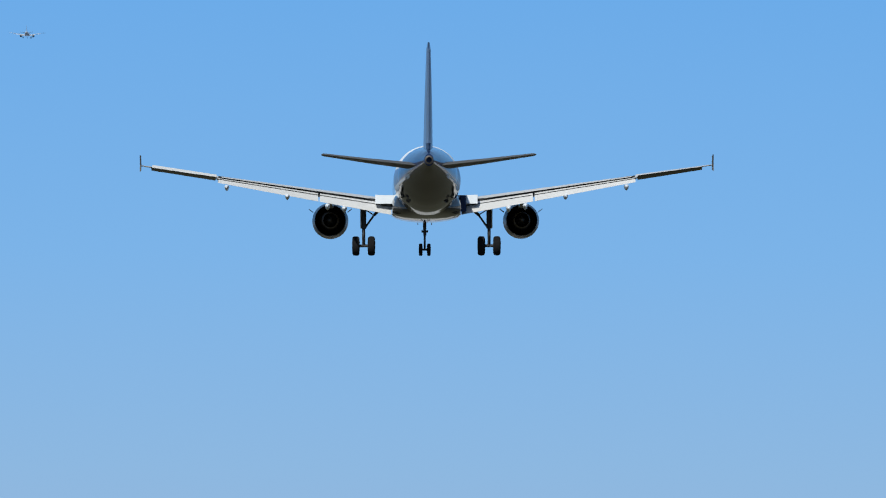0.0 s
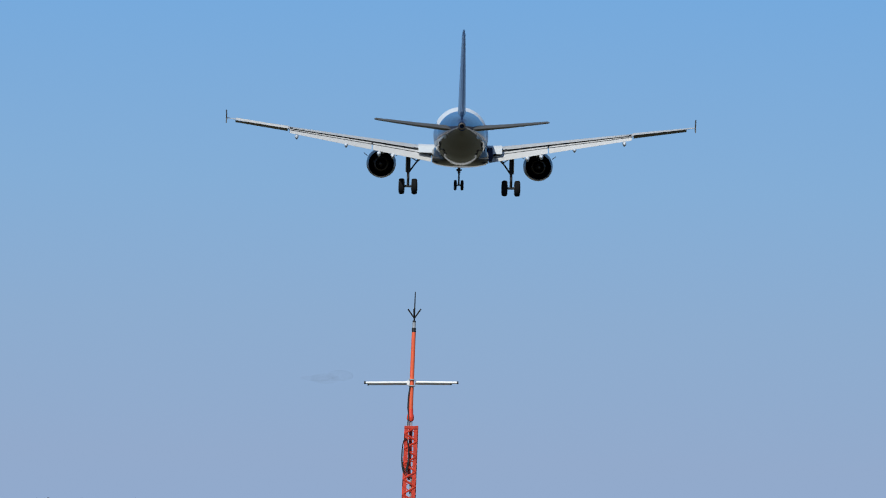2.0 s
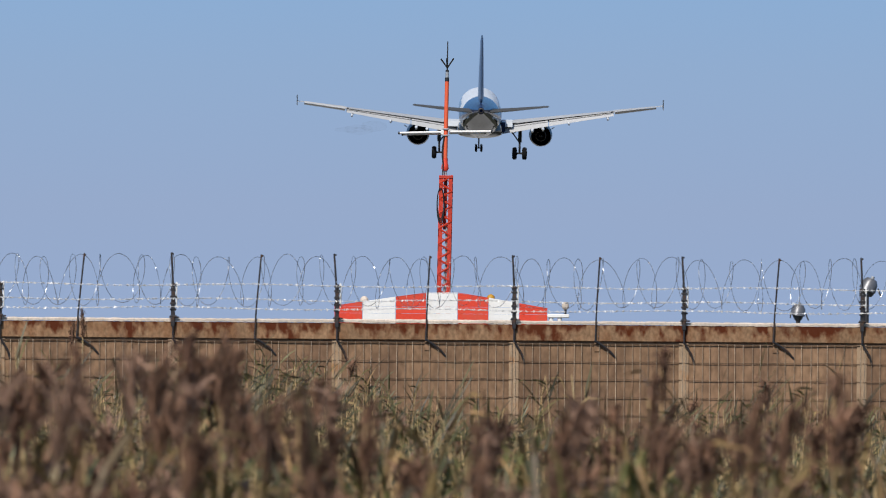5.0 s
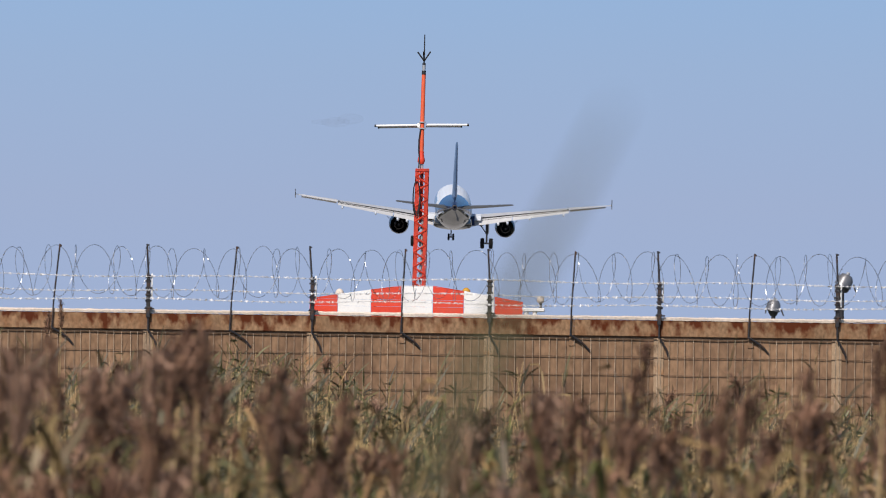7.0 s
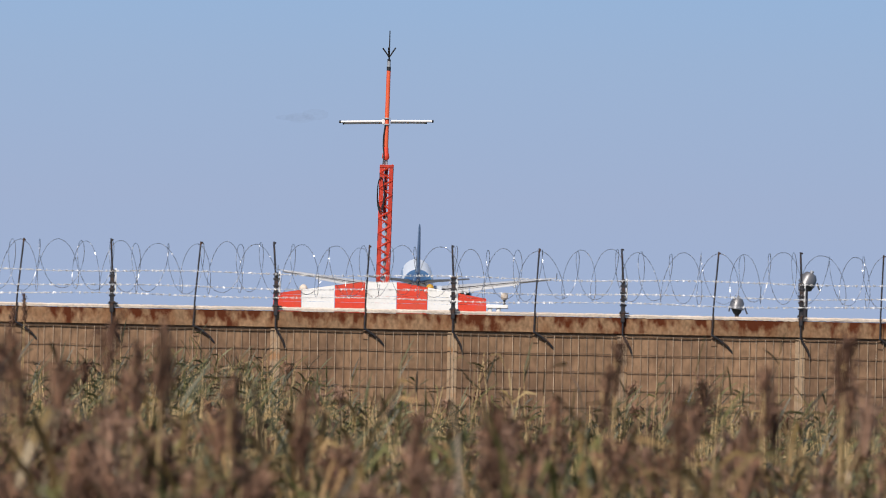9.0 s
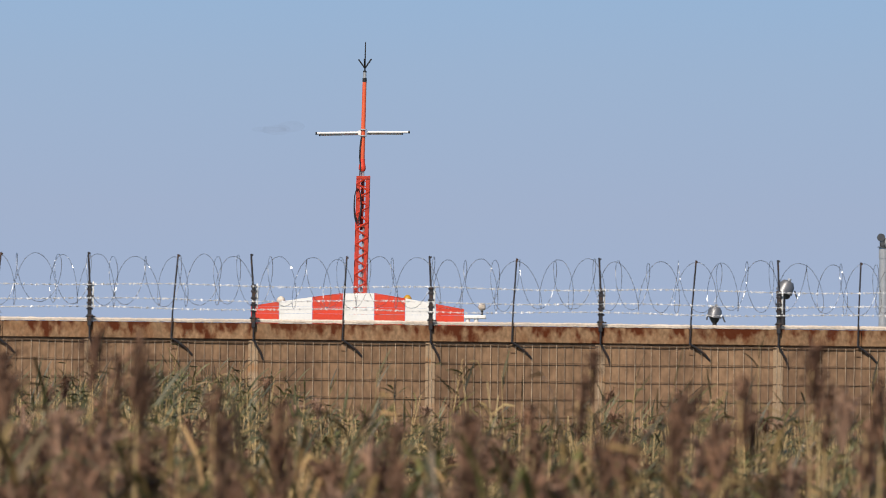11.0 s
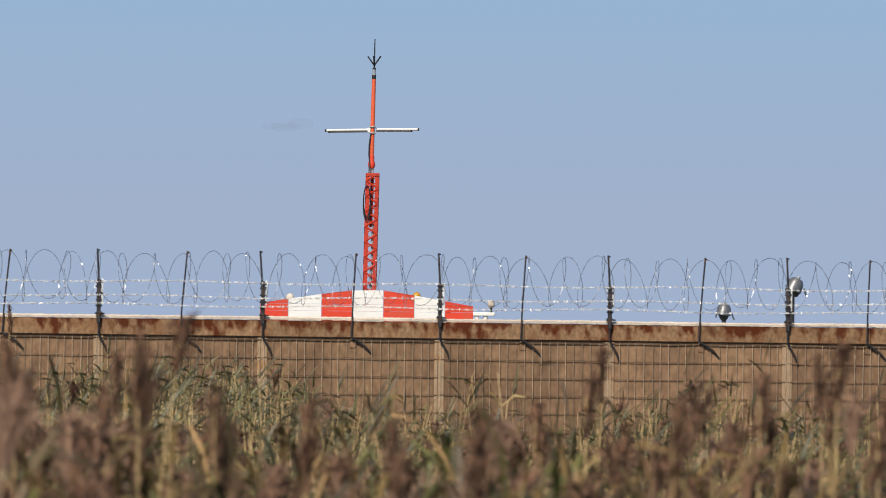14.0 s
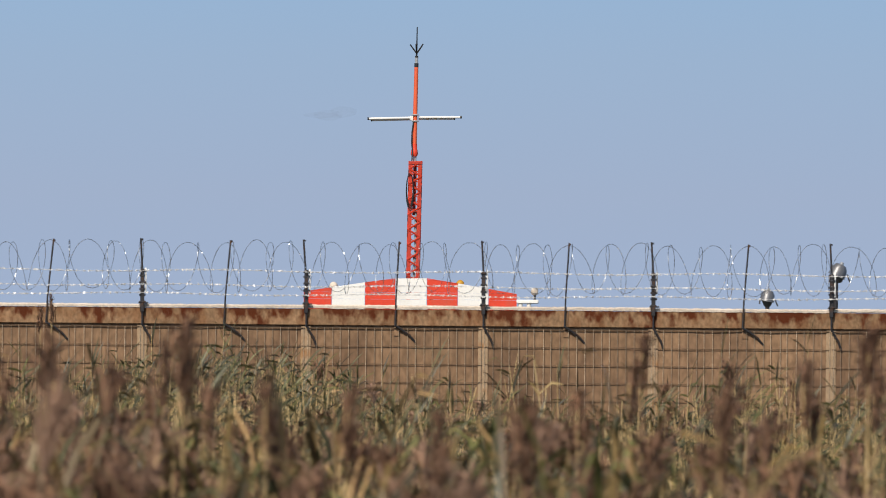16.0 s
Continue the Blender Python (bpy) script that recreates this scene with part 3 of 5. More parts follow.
far_plane.scale = (0.5, 0.5, 0.5)


# ---- perimeter wall with mesh, posts, barbed wire and razor coil ----
TOP = EYE + 0.078
PX = 1 / 150.26        # metres on the wall for one step of the plan's grid
HEAVY = [x * PX for x in (-1088, -785, -479, -189, 124.5, 425, 740, 1035, 1340)]
THIN = [x * PX for x in (-935, -644, -330, -29, 271, 587, 882, 1188)]
X0, X1 = -14.0, 15.0


def build_wall():
    wall = thing("wall_north", "weathered brown concrete perimeter wall with rust stains", "wall", kind="structure")
    edges = [X0, -11.5, -9.3] + HEAVY + [11.2, 13.2, X1]
    rnd = random.Random(4)
    for a, b in zip(edges, edges[1:]):
        bm = bmesh.new()
        box(bm, (a + 0.003, WALL_Y, -0.05), (b - 0.003, WALL_Y + 0.2, TOP - 0.2), 0.006)
        part("panel", bm, M_CONCRETE, wall, smooth=False)
        # the band under the coping is cast in shorter lengths
        n = 2
        for k in range(n):
            c, d = a + (b - a) * k / n, a + (b - a) * (k + 1) / n
            p = rnd.uniform(0, 0.006)
            bm = bmesh.new()
            box(bm, (c + 0.002, WALL_Y - 0.03 - p, TOP - 0.24), (d - 0.002, WALL_Y + 0.22, TOP - 0.044), 0.008)
            part("band_block", bm, M_RUST, wall, smooth=False)
        bm = bmesh.new()
        # crumbled edges along the slab
        n, lift, rings = int((b - a) / 0.035), rnd.uniform(-0.005, 0.004), []
        for k in range(n + 1):
            x = a + 0.002 + (b - a - 0.004) * k / n
            chip = rnd.uniform(0, 0.012) if rnd.random() < 0.3 else rnd.uniform(0, 0.004)
            low = TOP - 0.040 + lift + rnd.uniform(-0.006, 0.005)
            top = TOP + lift + rnd.uniform(-0.003, 0.003)
            rings.append([Vector((x, WALL_Y - 0.040, low)), Vector((x, WALL_Y - 0.043, top - 0.012 - chip)), Vector((x, WALL_Y - 0.030, top - chip * 0.6)),
                          Vector((x, WALL_Y + 0.24, top)), Vector((x, WALL_Y + 0.24, TOP - 0.04))])
        loft(bm, rings)
        part("coping_slab", bm, M_COPING, wall, smooth=False)
    for x in HEAVY:
        bm = bmesh.new()
        box(bm, (x - 0.06, WALL_Y - 0.014, -0.05), (x + 0.06, WALL_Y - 0.002, TOP - 0.25), 0.008)
        part("pilaster", bm, M_PILASTER, wall, smooth=False)
    for x in THIN:
        bm = bmesh.new()
        box(bm, (x - 0.03, WALL_Y - 0.012, TOP - 0.36), (x + 0.04, WALL_Y - 0.002, TOP - 0.25), 0.004)
        part("patch", bm, M_CONCRETE, wall, smooth=False)


def build_mesh_panel(a, b):
    """Welded wire mesh hung before the wall between two pilasters."""
    rnd = random.Random(int(a * 100))
    th = thing("mesh_panel", "rusty welded wire mesh hung on the concrete wall", "wire mesh", "mesh panels along the wall", at=pose(a, WALL_Y - 0.026, 0))
    w = b - a
    n = int(round(w / 0.0975))
    for k in range(n + 1):
        bm = bmesh.new()
        x = 0.01 + (w - 0.02) * k / n + rnd.uniform(-0.006, 0.006)
        rod(bm, (x, rnd.uniform(-0.003, 0.003), 0.1), (x + rnd.uniform(-0.008, 0.008), 0, TOP - 0.262), 0.003, seg=6)
        part("upright_wire", bm, M_MESHWIRE, th)
    for k in range(10):
        bm = bmesh.new()
        z = TOP - 0.27 - k * 0.21
        tube(bm, [(w * j / 6, 0.007 + rnd.uniform(-0.003, 0.003), z + rnd.uniform(-0.006, 0.006)) for j in range(7)], 0.0046 if k else 0.007, 5)
        part("cross_wire", bm, M_CROSS, th, "cross wire coloured dark with its shadow")


def build_posts():
    rnd = random.Random(7)
    for x in HEAVY:
        lean = rnd.uniform(-0.012, 0.004)
        p = thing("fence_post", "dark steel angle post bolted to the wall coping", "fence post", "posts on the wall", at=pose(x, WALL_Y - 0.066, TOP))
        bm = bmesh.new()
        box(bm, (-0.024, -0.02, -0.10), (0.024, 0.02, 0.41), 0.006)
        rod(bm, (0, 0, -0.26), (0, 0, -0.09), 0.011, seg=6)
        for z in (0.02, 0.1, 0.17, 0.25, 0.33, 0.385):
            box(bm, (-0.036, -0.026, z - 0.012), (0.03 + rnd.uniform(0, 0.015), 0.022, z + 0.012), 0.004)
        part("lower_angle", bm, M_POST, p)
        bm = bmesh.new()
        rod(bm, (lean, 0.0, 0.40), (lean * 2 - 0.018, 0, 0.77), 0.0125, 0.011, 6)
        rod(bm, (lean * 2 - 0.002, 0, 0.745), (lean * 2 - 0.002, 0, 0.765), 0.013, seg=6)
        part("upper_bar", bm, M_POST, p)
        bm = bmesh.new()
        box(bm, (0.03, -0.012, 0.10 + rnd.uniform(0, 0.08)), (0.05, 0.012, 0.42), 0.004)
        part("insulator_strip", bm, M_SIGWHITE, p, "chipped white insulator strip")
        bm = bmesh.new()
        tube(bm, [(0.0, 0, -0.24), (0.03, 0.02, -0.29), (0.09, 0.03, -0.39), (0.125, 0.06, -0.50)], 0.013, 6)
        part("bent_bar", bm, M_POST, p, "dark bent bar below the post")
        bm = bmesh.new()
        box(bm, (-0.045, -0.012, 0.0), (0.07, 0.012, 0.018), 0.004)
        part("base_plate", bm, M_POST, p)
    for x in THIN:
        lean = rnd.uniform(0.015, 0.05)
        p = thing("fence_post", "slender dark steel rod post on the wall", "fence post", "posts on the wall", at=pose(x, WALL_Y - 0.058, TOP))
        bm = bmesh.new()
        tube(bm, [(-lean * 0.7, 0, -0.24), (-lean * 0.3, 0, 0.1), (lean, 0, 0.755)], 0.0105, 6)
        rod(bm, (lean + 0.012, 0, 0.725), (lean + 0.012, 0, 0.745), 0.011, seg=6)
        part("bar", bm, M_POST, p)
        bm = bmesh.new()
        tube(bm, [(-lean * 0.7, 0, -0.23), (0.06, 0.02, -0.28), (0.15, 0.03, -0.345), (0.22, 0.056, -0.43)], 0.013, 6)
        part("bent_bar", bm, M_POST, p, "dark bent bar below the post")


def build_strands():
    for j, z in enumerate((0.393, 0.222, 0.118)):
        rnd = random.Random(20 + j)
        bm = bmesh.new()
        pts, x = [], X0 + 4
        while x < X1 - 4:
            pts.append((x, WALL_Y - 0.12, TOP + z + 0.012 * math.sin(x * 2.1 + j) + rnd.uniform(-0.005, 0.005)))
            x += 0.25
        tube(bm, pts, 0.0024, 4)
        x = X0 + 4
        while x < X1 - 4:
            zz = TOP + z + 0.012 * math.sin(x * 2.1 + j)
            for k in range(3):
                d = Vector((rnd.uniform(-1, 1), rnd.uniform(-0.6, 0.6), rnd.uniform(-1, 1))).normalized() * 0.015
                c = Vector((x + rnd.uniform(-0.02, 0.02), WALL_Y - 0.12, zz))
                rod(bm, c - d, c + d, 0.0046, seg=4)
            x += rnd.uniform(0.035, 0.09)
        tagged(part("barbed_wire", bm, M_GALV), "galvanised barbed wire strand along the wall top", "barbed wire", "barbed wire strands")


def build_coil(seed, hand, pitch, phase):
    rnd = random.Random(seed)
    pts, th = [], phase
    x = X0 + 4
    r0, zc = 0.295, TOP + 0.445
    while x < X1 - 4:
        wob = 1 + 0.05 * math.sin(th * 0.37 + seed) + rnd.uniform(-0.01, 0.01)
        # the clips between turns pull neighbouring loops together
        sway = 0.10 * math.sin(x * 4.1 + seed) + 0.05 * math.sin(x * 9.7)
        pts.append(Vector((x + hand * 0.098 * math.cos(th) * (1 + sway) + sway * 0.6, WALL_Y + 0.02 + r0 * 0.8 * math.cos(th), zc + r0 * wob * math.sin(th) + 0.012 * math.sin(x * 3))))
        th += 0.26
        x += pitch * 0.26 / (2 * math.pi)
    bm = bmesh.new()
    tube(bm, pts, 0.0029, 4)
    for i in range(1, len(pts) - 1):
        d = (pts[i + 1] - pts[i]).normalized()
        up = Vector((rnd.uniform(-1, 1), rnd.uniform(-1, 1), rnd.uniform(-1, 1))).cross(d).normalized()
        c = pts[i].lerp(pts[i + 1], rnd.random())
        a = [c + d * 0.015, c + up * 0.0065, c - d * 0.015, c - up * 0.0065]
        o = d.cross(up) * 0.001
        v = [bm.verts.new(p + o) for p in a] + [bm.verts.new(p - o) for p in a]
        made = [bm.faces.new(v[:4]), bm.faces.new(v[4:][::-1])]
        made += [bm.faces.new((v[k], v[(k + 1) % 4], v[4 + (k + 1) % 4], v[4 + k])) for k in range(4)]
        for f in made:
            f.material_index = 1
    tagged(part("razor_wire_coil", bm, [M_COIL, M_BLADE], smooth=False), "loose razor wire coil on top of the wall", "razor wire", "razor wire coils")


build_wall()
for a, b in zip(HEAVY, HEAVY[1:]):
    build_mesh_panel(a + 0.01, b - 0.01)
build_posts()
build_strands()
build_coil(3, 1, 0.37, 0.0)
build_coil(5, -1, 0.41, 2.2)


# ---- red and white marker barrier and antenna mast beyond the wall ----
HUMP_Y, MAST_Y = 170.0, 171.2
HS = HUMP_Y / 17432
MS = MAST_Y / 17432
HUMP = [(-194, 35.5), (-144, 43.5), (-85.5, 52.5), (-31.3, 60.0), (24, 60.5), (79, 52), (133, 42.5), (183.5, 34)]


def build_barrier():
    b = thing("marker_barrier", "red and white painted plank barrier with a raised centre", "barrier", at=pose(0, HUMP_Y, 0))
    gz = ground_z(HUMP_Y)
    for k in range(7):
        (a0, z0), (a1, z1) = HUMP[k], HUMP[k + 1]
        x0, x1 = a0 * HS + 0.004, a1 * HS - 0.004
        t0, t1 = EYE + z0 * HS, EYE + z1 * HS
        mat = M_RED if k % 2 == 0 else M_SIGWHITE
        low = gz + 0.08
        step = 0.118
        j = 0
        z = low
        while z < max(t0, t1) - 0.004:
            u0, u1 = min(z + step - 0.004, t0), min(z + step - 0.004, t1)
            l0, l1 = min(z, t0 - 0.006), min(z, t1 - 0.006)
            bm = bmesh.new()
            loft(bm, [[Vector((x0, y, l0)), Vector((x0, y, u0)), Vector((x1, y, u1)), Vector((x1, y, l1))] for y in (-0.03 - 0.004 * (j % 2), 0.0)])
            part("plank", bm, mat, b, smooth=False)
            z += step
            j += 1
        bm = bmesh.new()
        box(bm, (x0 + 0.02, 0.004, gz - 0.05), (x0 + 0.10, 0.09, t0 - 0.03), 0.006)
        part("stay", bm, M_SIGWHITE, b, smooth=False)


def build_mast():
    m = thing("antenna_mast", "red lattice antenna mast with orange pole and white cross arms", "antenna mast", at=pose(0, MAST_Y, 0))
    gz = ground_z(MAST_Y)

    def P(a, b, y=0.0):
        return Vector((a * MS, y, EYE + b * MS))
    top = P(0, 267).z
    hw = 0.11
    cx0 = P(-2.6, 0).x

    def corner(sx, sy, z):
        u = (z - gz) / (top - gz)
        return Vector((cx0 + (P(2.2, 0).x - cx0) * u + sx * hw, sy * hw, z))
    for sx in (-1, 1):
        for sy in (-1, 1):
            bm = bmesh.new()
            a, c = corner(sx, sy, gz - 0.05), corner(sx, sy, top)
            loft(bm, [[p + Vector((sx * -dx, sy * -dy, 0)) for dx, dy in ((0, 0), (0.064, 0), (0.064, 0.008), (0.008, 0.008), (0.008, 0.064), (0, 0.064))] for p in (a, c)])
            part("corner_angle", bm, M_LATTICE, m, smooth=False)
    n = 26
    for sx, sy in ((0, -1), (0, 1), (-1, 0), (1, 0)):
        bm = bmesh.new()
        for k in range(n):
            z0, z1 = gz + (top - gz) * k / n, gz + (top - gz) * (k + 1) / n
            s = 1 if k % 2 else -1
            if sx == 0:
                rod(bm, corner(-s, sy * 0.97, z0), corner(s, sy * 0.97, z1), 0.017, seg=5)
                rod(bm, corner(s, sy * 0.94, z0), corner(-s, sy * 0.94, z1), 0.008, seg=5)
            else:
                rod(bm, corner(sx, -s, z0), corner(sx, s, z1), 0.012, seg=5)
        part("lattice_bracing", bm, M_LATTICE, m, smooth=False)
    bm = bmesh.new()
    tube(bm, [P(1.5, 262, 0.02), P(1.0, 225, 0.03), P(-0.4, 190, 0.02), P(0.6, 172, 0.03)], 0.032, 8)
    part("inner_pipe", bm, M_LATTICE, m, "red pipe inside the lattice")
    bm = bmesh.new()
    c = corner(0, 0, top)
    box(bm, (c.x - hw - 0.012, -hw - 0.012, top - 0.05), (c.x + hw + 0.012, hw + 0.012, top + 0.004), 0.006)
    part("head_plate", bm, M_LATTICE, m, smooth=False)
    # hinge and pole
    bm = bmesh.new()
    rod(bm, P(-1.6, 265), P(-1.4, 280), 0.028, seg=12)
    rod(bm, P(1.6, 265), P(1.6, 278), 0.022, seg=12)
    part("hinge_stub", bm, M_LAMP, m, "bare metal hinge")
    bm = bmesh.new()
    lathe(bm, [(P(0, 276).z, 0.045), (P(0, 280).z, 0.064), (P(0, 286).z, 0.058), (P(0, 289).z, 0.048), (P(0, 298).z, 0.046)], (P(0, 0).x, 0, 0), 16, 'Z', True)
    part("collar", bm, M_RED, m, "red collar")
    bm = bmesh.new()
    rod(bm, P(0.0, 289), P(2.3, 436), 0.04, 0.035, 16)
    part("pole", bm, M_ORANGE, m, "orange tubular pole")
    bm = bmesh.new()
    rod(bm, P(2.3, 434), P(2.4, 441), 0.037, seg=12)
    rod(bm, P(2.5, 451), P(2.6, 454), 0.03, seg=12)
    part("black_sleeve", bm, M_BLACK, m, "black sleeve")
    bm = bmesh.new()
    rod(bm, P(2.4, 441), P(2.5, 451), 0.029, seg=12)
    part("connector", bm, M_LAMP, m, "grey metal connector")
    bm = bmesh.new()
    rod(bm, P(2.6, 453), P(3.2, 505), 0.014, 0.009, 6)
    for a, b in ((-9, 474), (14, 475)):
        tube(bm, [P(2.6, 458), P(2.6 + (a - 2.6) * 0.3, 463), P(a, b)], 0.013, 6)
    tube(bm, [P(2.6, 458), P(2.0, 463, -0.12), P(1.5, 474, -0.2)], 0.013, 6)
    part("lightning_spikes", bm, M_BLACK, m, "dark spikes of a lightning rod")
    for lo, hi, z0, z1, cap in ((-81, -5, 342.0, 344.3, -81), (7, 81, 345.0, 346.0, 81)):
        bm = bmesh.new()
        rod(bm, P(lo, z0), P(hi, z1), 0.021, 0.021, 10)
        rod(bm, P(lo * 0.93 if lo < 0 else lo, z0 - 2.4, 0.05), P(hi if hi < 50 else hi * 0.86, z1 - 2.6, 0.05), 0.019, seg=10)
        arm = part("cross_arm", bm, M_SIGWHITE, m, "white antenna cross arm")
        bm = bmesh.new()
        q = Vector((1, 0, 0)) * (0.025 if cap > 0 else -0.025)
        e = P(cap, z1 if cap > 0 else z0)
        rod(bm, e - q * 0.2, e + q, 0.024, seg=10)
        part("end_cap", bm, M_BLACK, arm, "black end cap")
        bm = bmesh.new()
        e = P(cap * (0.93 if cap < 0 else 0.86), (z1 if cap > 0 else z0) - 2.5, 0.05)
        rod(bm, e - q * 0.2, e + q * 0.8, 0.022, seg=10)
        part("end_cap", bm, M_BLACK, arm, "black end cap")
    for z in (338.5, 349.5):
        bm = bmesh.new()
        c = P(0.8, z)
        box(bm, (c.x - 0.058, -0.06, c.z - 0.012), (c.x + 0.062, 0.06, c.z + 0.012), 0.006)
        part("clamp", bm, M_LAMP, m, "grey steel clamp")
    bm = bmesh.new()
    c = P(-5.5, 343.5)
    box(bm, (c.x - 0.025, -0.05, c.z - 0.04), (c.x + 0.03, 0.05, c.z + 0.04), 0.008)
    part("junction_box", bm, M_SIGWHITE, m, "small white junction box")
    # cables
    bm = bmesh.new()
    tube(bm, [P(-2, 338, -0.05), P(-4.6, 318, -0.05), P(-4.9, 300, -0.06), P(-3.4, 285, -0.07), P(-4.4, 268, -0.1)], 0.011, 6)
    c0 = P(-7.5, 218)
    loopa = []
    for k in range(46):
        a = 2 * math.pi * k / 15
        loopa.append((c0.x + (0.055 + 0.004 * (k // 15)) * math.cos(a), -hw - 0.02 - 0.004 * (k // 15), c0.z + (0.27 + 0.02 * (k // 15)) * math.sin(a) - 0.02 * (k // 15)))
    tube(bm, loopa, 0.008, 6)
    part("cable_coil", bm, M_BLACK, m, "looped black cable")
    bm = bmesh.new()
    tube(bm, [P(4, 180, -0.05), P(3.2, 150, -0.06), P(3.6, 110, -0.05), P(1.6, 95, -0.06), P(1.0, 60, -0.05)], 0.026, 6)
    part("conduit", bm, M_LAMP, m, "pale grey conduit inside the lattice")


build_barrier()
build_mast()


# ---- approach lights ----
def small_lamp(a, b, dist, r, post, tilt, label):
    s = dist / 17432
    gz = ground_z(dist)
    z = EYE + b * s
    th = thing("approach_light", label, "approach light", "approach lights", at=pose(a * s, dist, z))
    bm = bmesh.new()
    lathe(bm, [(r * 0.95, r * 0.25), (r * 0.85, r * 0.62), (r * 0.4, r * 0.92), (-r * 0.4, r), (-r * 0.55, r * 1.05), (-r * 0.6, r * 0.8)], (0, 0, 0), 24, 'Z', True)
    bm.transform(Matrix.Rotation(radians(tilt), 4, 'Y'))
    h = part("housing", bm, M_LAMPMID, th, "grey domed lamp housing")
    bm = bmesh.new()
    rod(bm, (0, 0, r * 0.9), (0, 0, r * 1.2), r * 0.22, seg=10)
    bm.transform(Matrix.Rotation(radians(tilt), 4, 'Y'))
    part("knob", bm, M_LAMP, h)
    bm = bmesh.new()
    tube(bm, [(r * 1.05, 0, -r * 0.3), (r * 1.25, 0, -r * 0.9), (r * 1.4, 0, -r * 1.2)], r * 0.1, 6)
    tube(bm, [(-r * 1.0, 0, -r * 0.3), (-r * 1.05, 0, -r * 0.9)], r * 0.1, 6)
    part("latch", bm, M_LAMPDARK, h, "dark latch")
    bm = bmesh.new()
    lathe(bm, [(-r * 0.45, r * 0.8), (-r * 1.1, r * 0.5), (-r * 1.3, r * 0.3)], (0, 0, 0), 16, 'Z', True)
    part("yoke", bm, M_LAMPDARK, th, "dark yoke")
    bm = bmesh.new()
    rod(bm, (post, 0, -r * 1.2), (post, 0, gz - z - 0.02), r * 0.28, seg=12)
    part("stem", bm, M_POST, th, "dark metal stem")


small_lamp(627, 32, 124, 0.094, 0.0, 9, "small grey approach lamp just behind the wall")
small_lamp(752, 78, 124, 0.108, -0.03, 24, "taller grey approach lamp behind the wall")


def big_lamp():
    dist = 126.0
    s = dist / 17432
    z = EYE + 152 * s
    x = 925.5 * s
    gz = ground_z(dist)
    th = thing("approach_light", "grey tilted approach lamp on a thick round pole", "approach light", "approach lights", at=pose(x, dist, z))
    bm = bmesh.new()
    rod(bm, (0, 0, gz - z - 0.02), (0, 0, -0.13), 0.06, seg=20)
    rod(bm, (0, 0, -0.14), (0, 0, 0.0), 0.066, seg=20)
    part("pole", bm, M_LAMP, th, "plain grey steel pole")
    bm = bmesh.new()
    rod(bm, (0, 0, 0.0), (0, 0, 0.012), 0.085, seg=20)
    part("cap_plate", bm, M_LAMPDARK, th)
    bm = bmesh.new()
    box(bm, (-0.055, -0.05, 0.012), (0.03, 0.05, 0.10), 0.012)
    rod(bm, (-0.04, -0.06, 0.13), (-0.04, 0.06, 0.13), 0.05, seg=12)
    box(bm, (0.0, -0.06, 0.02), (0.09, 0.06, 0.055), 0.01)
    part("swivel", bm, M_LAMPDARK, th, "dark swivel joint")
    bm = bmesh.new()
    lathe(bm, [(-0.10, 0.03), (-0.08, 0.08), (0.0, 0.115), (0.10, 0.12), (0.13, 0.125), (0.14, 0.11)], (0, 0, 0), 28, 'Z', True)
    bm.transform(Matrix.Translation((0.10, 0, 0.05)) @ Matrix.Rotation(radians(80), 4, 'Y'))
    h = part("housing", bm, M_LAMP, th, "silver grey lamp housing")
    bm = bmesh.new()
    rings = []
    for u in (0.0, 1.0):
        ring = []
        for k in range(17):
            a = math.pi * (k / 16) * 1.1 - 0.15
            rr = 0.122 - 0.045 * u
            ring.append(Vector((0.22 + 0.24 * u, rr * math.cos(a), 0.06 - 0.05 * u + rr * math.sin(a))))
        for k in range(16, -1, -1):
            a = math.pi * (k / 16) * 1.1 - 0.15
            rr = 0.115 - 0.045 * u
            ring.append(Vector((0.22 + 0.24 * u, rr * math.cos(a), 0.06 - 0.05 * u + rr * math.sin(a))))
        rings.append(ring)
    loft(bm, rings)
    part("hood", bm, M_LAMP, h, "long grey glare hood")
    bm = bmesh.new()
    tube(bm, [(0.05, 0, -0.02), (0.09, 0, -0.08), (0.16, 0, -0.06), (0.2, 0, -0.03)], 0.02, 8)
    part("bracket", bm, M_LAMPDARK, h)


big_lamp()


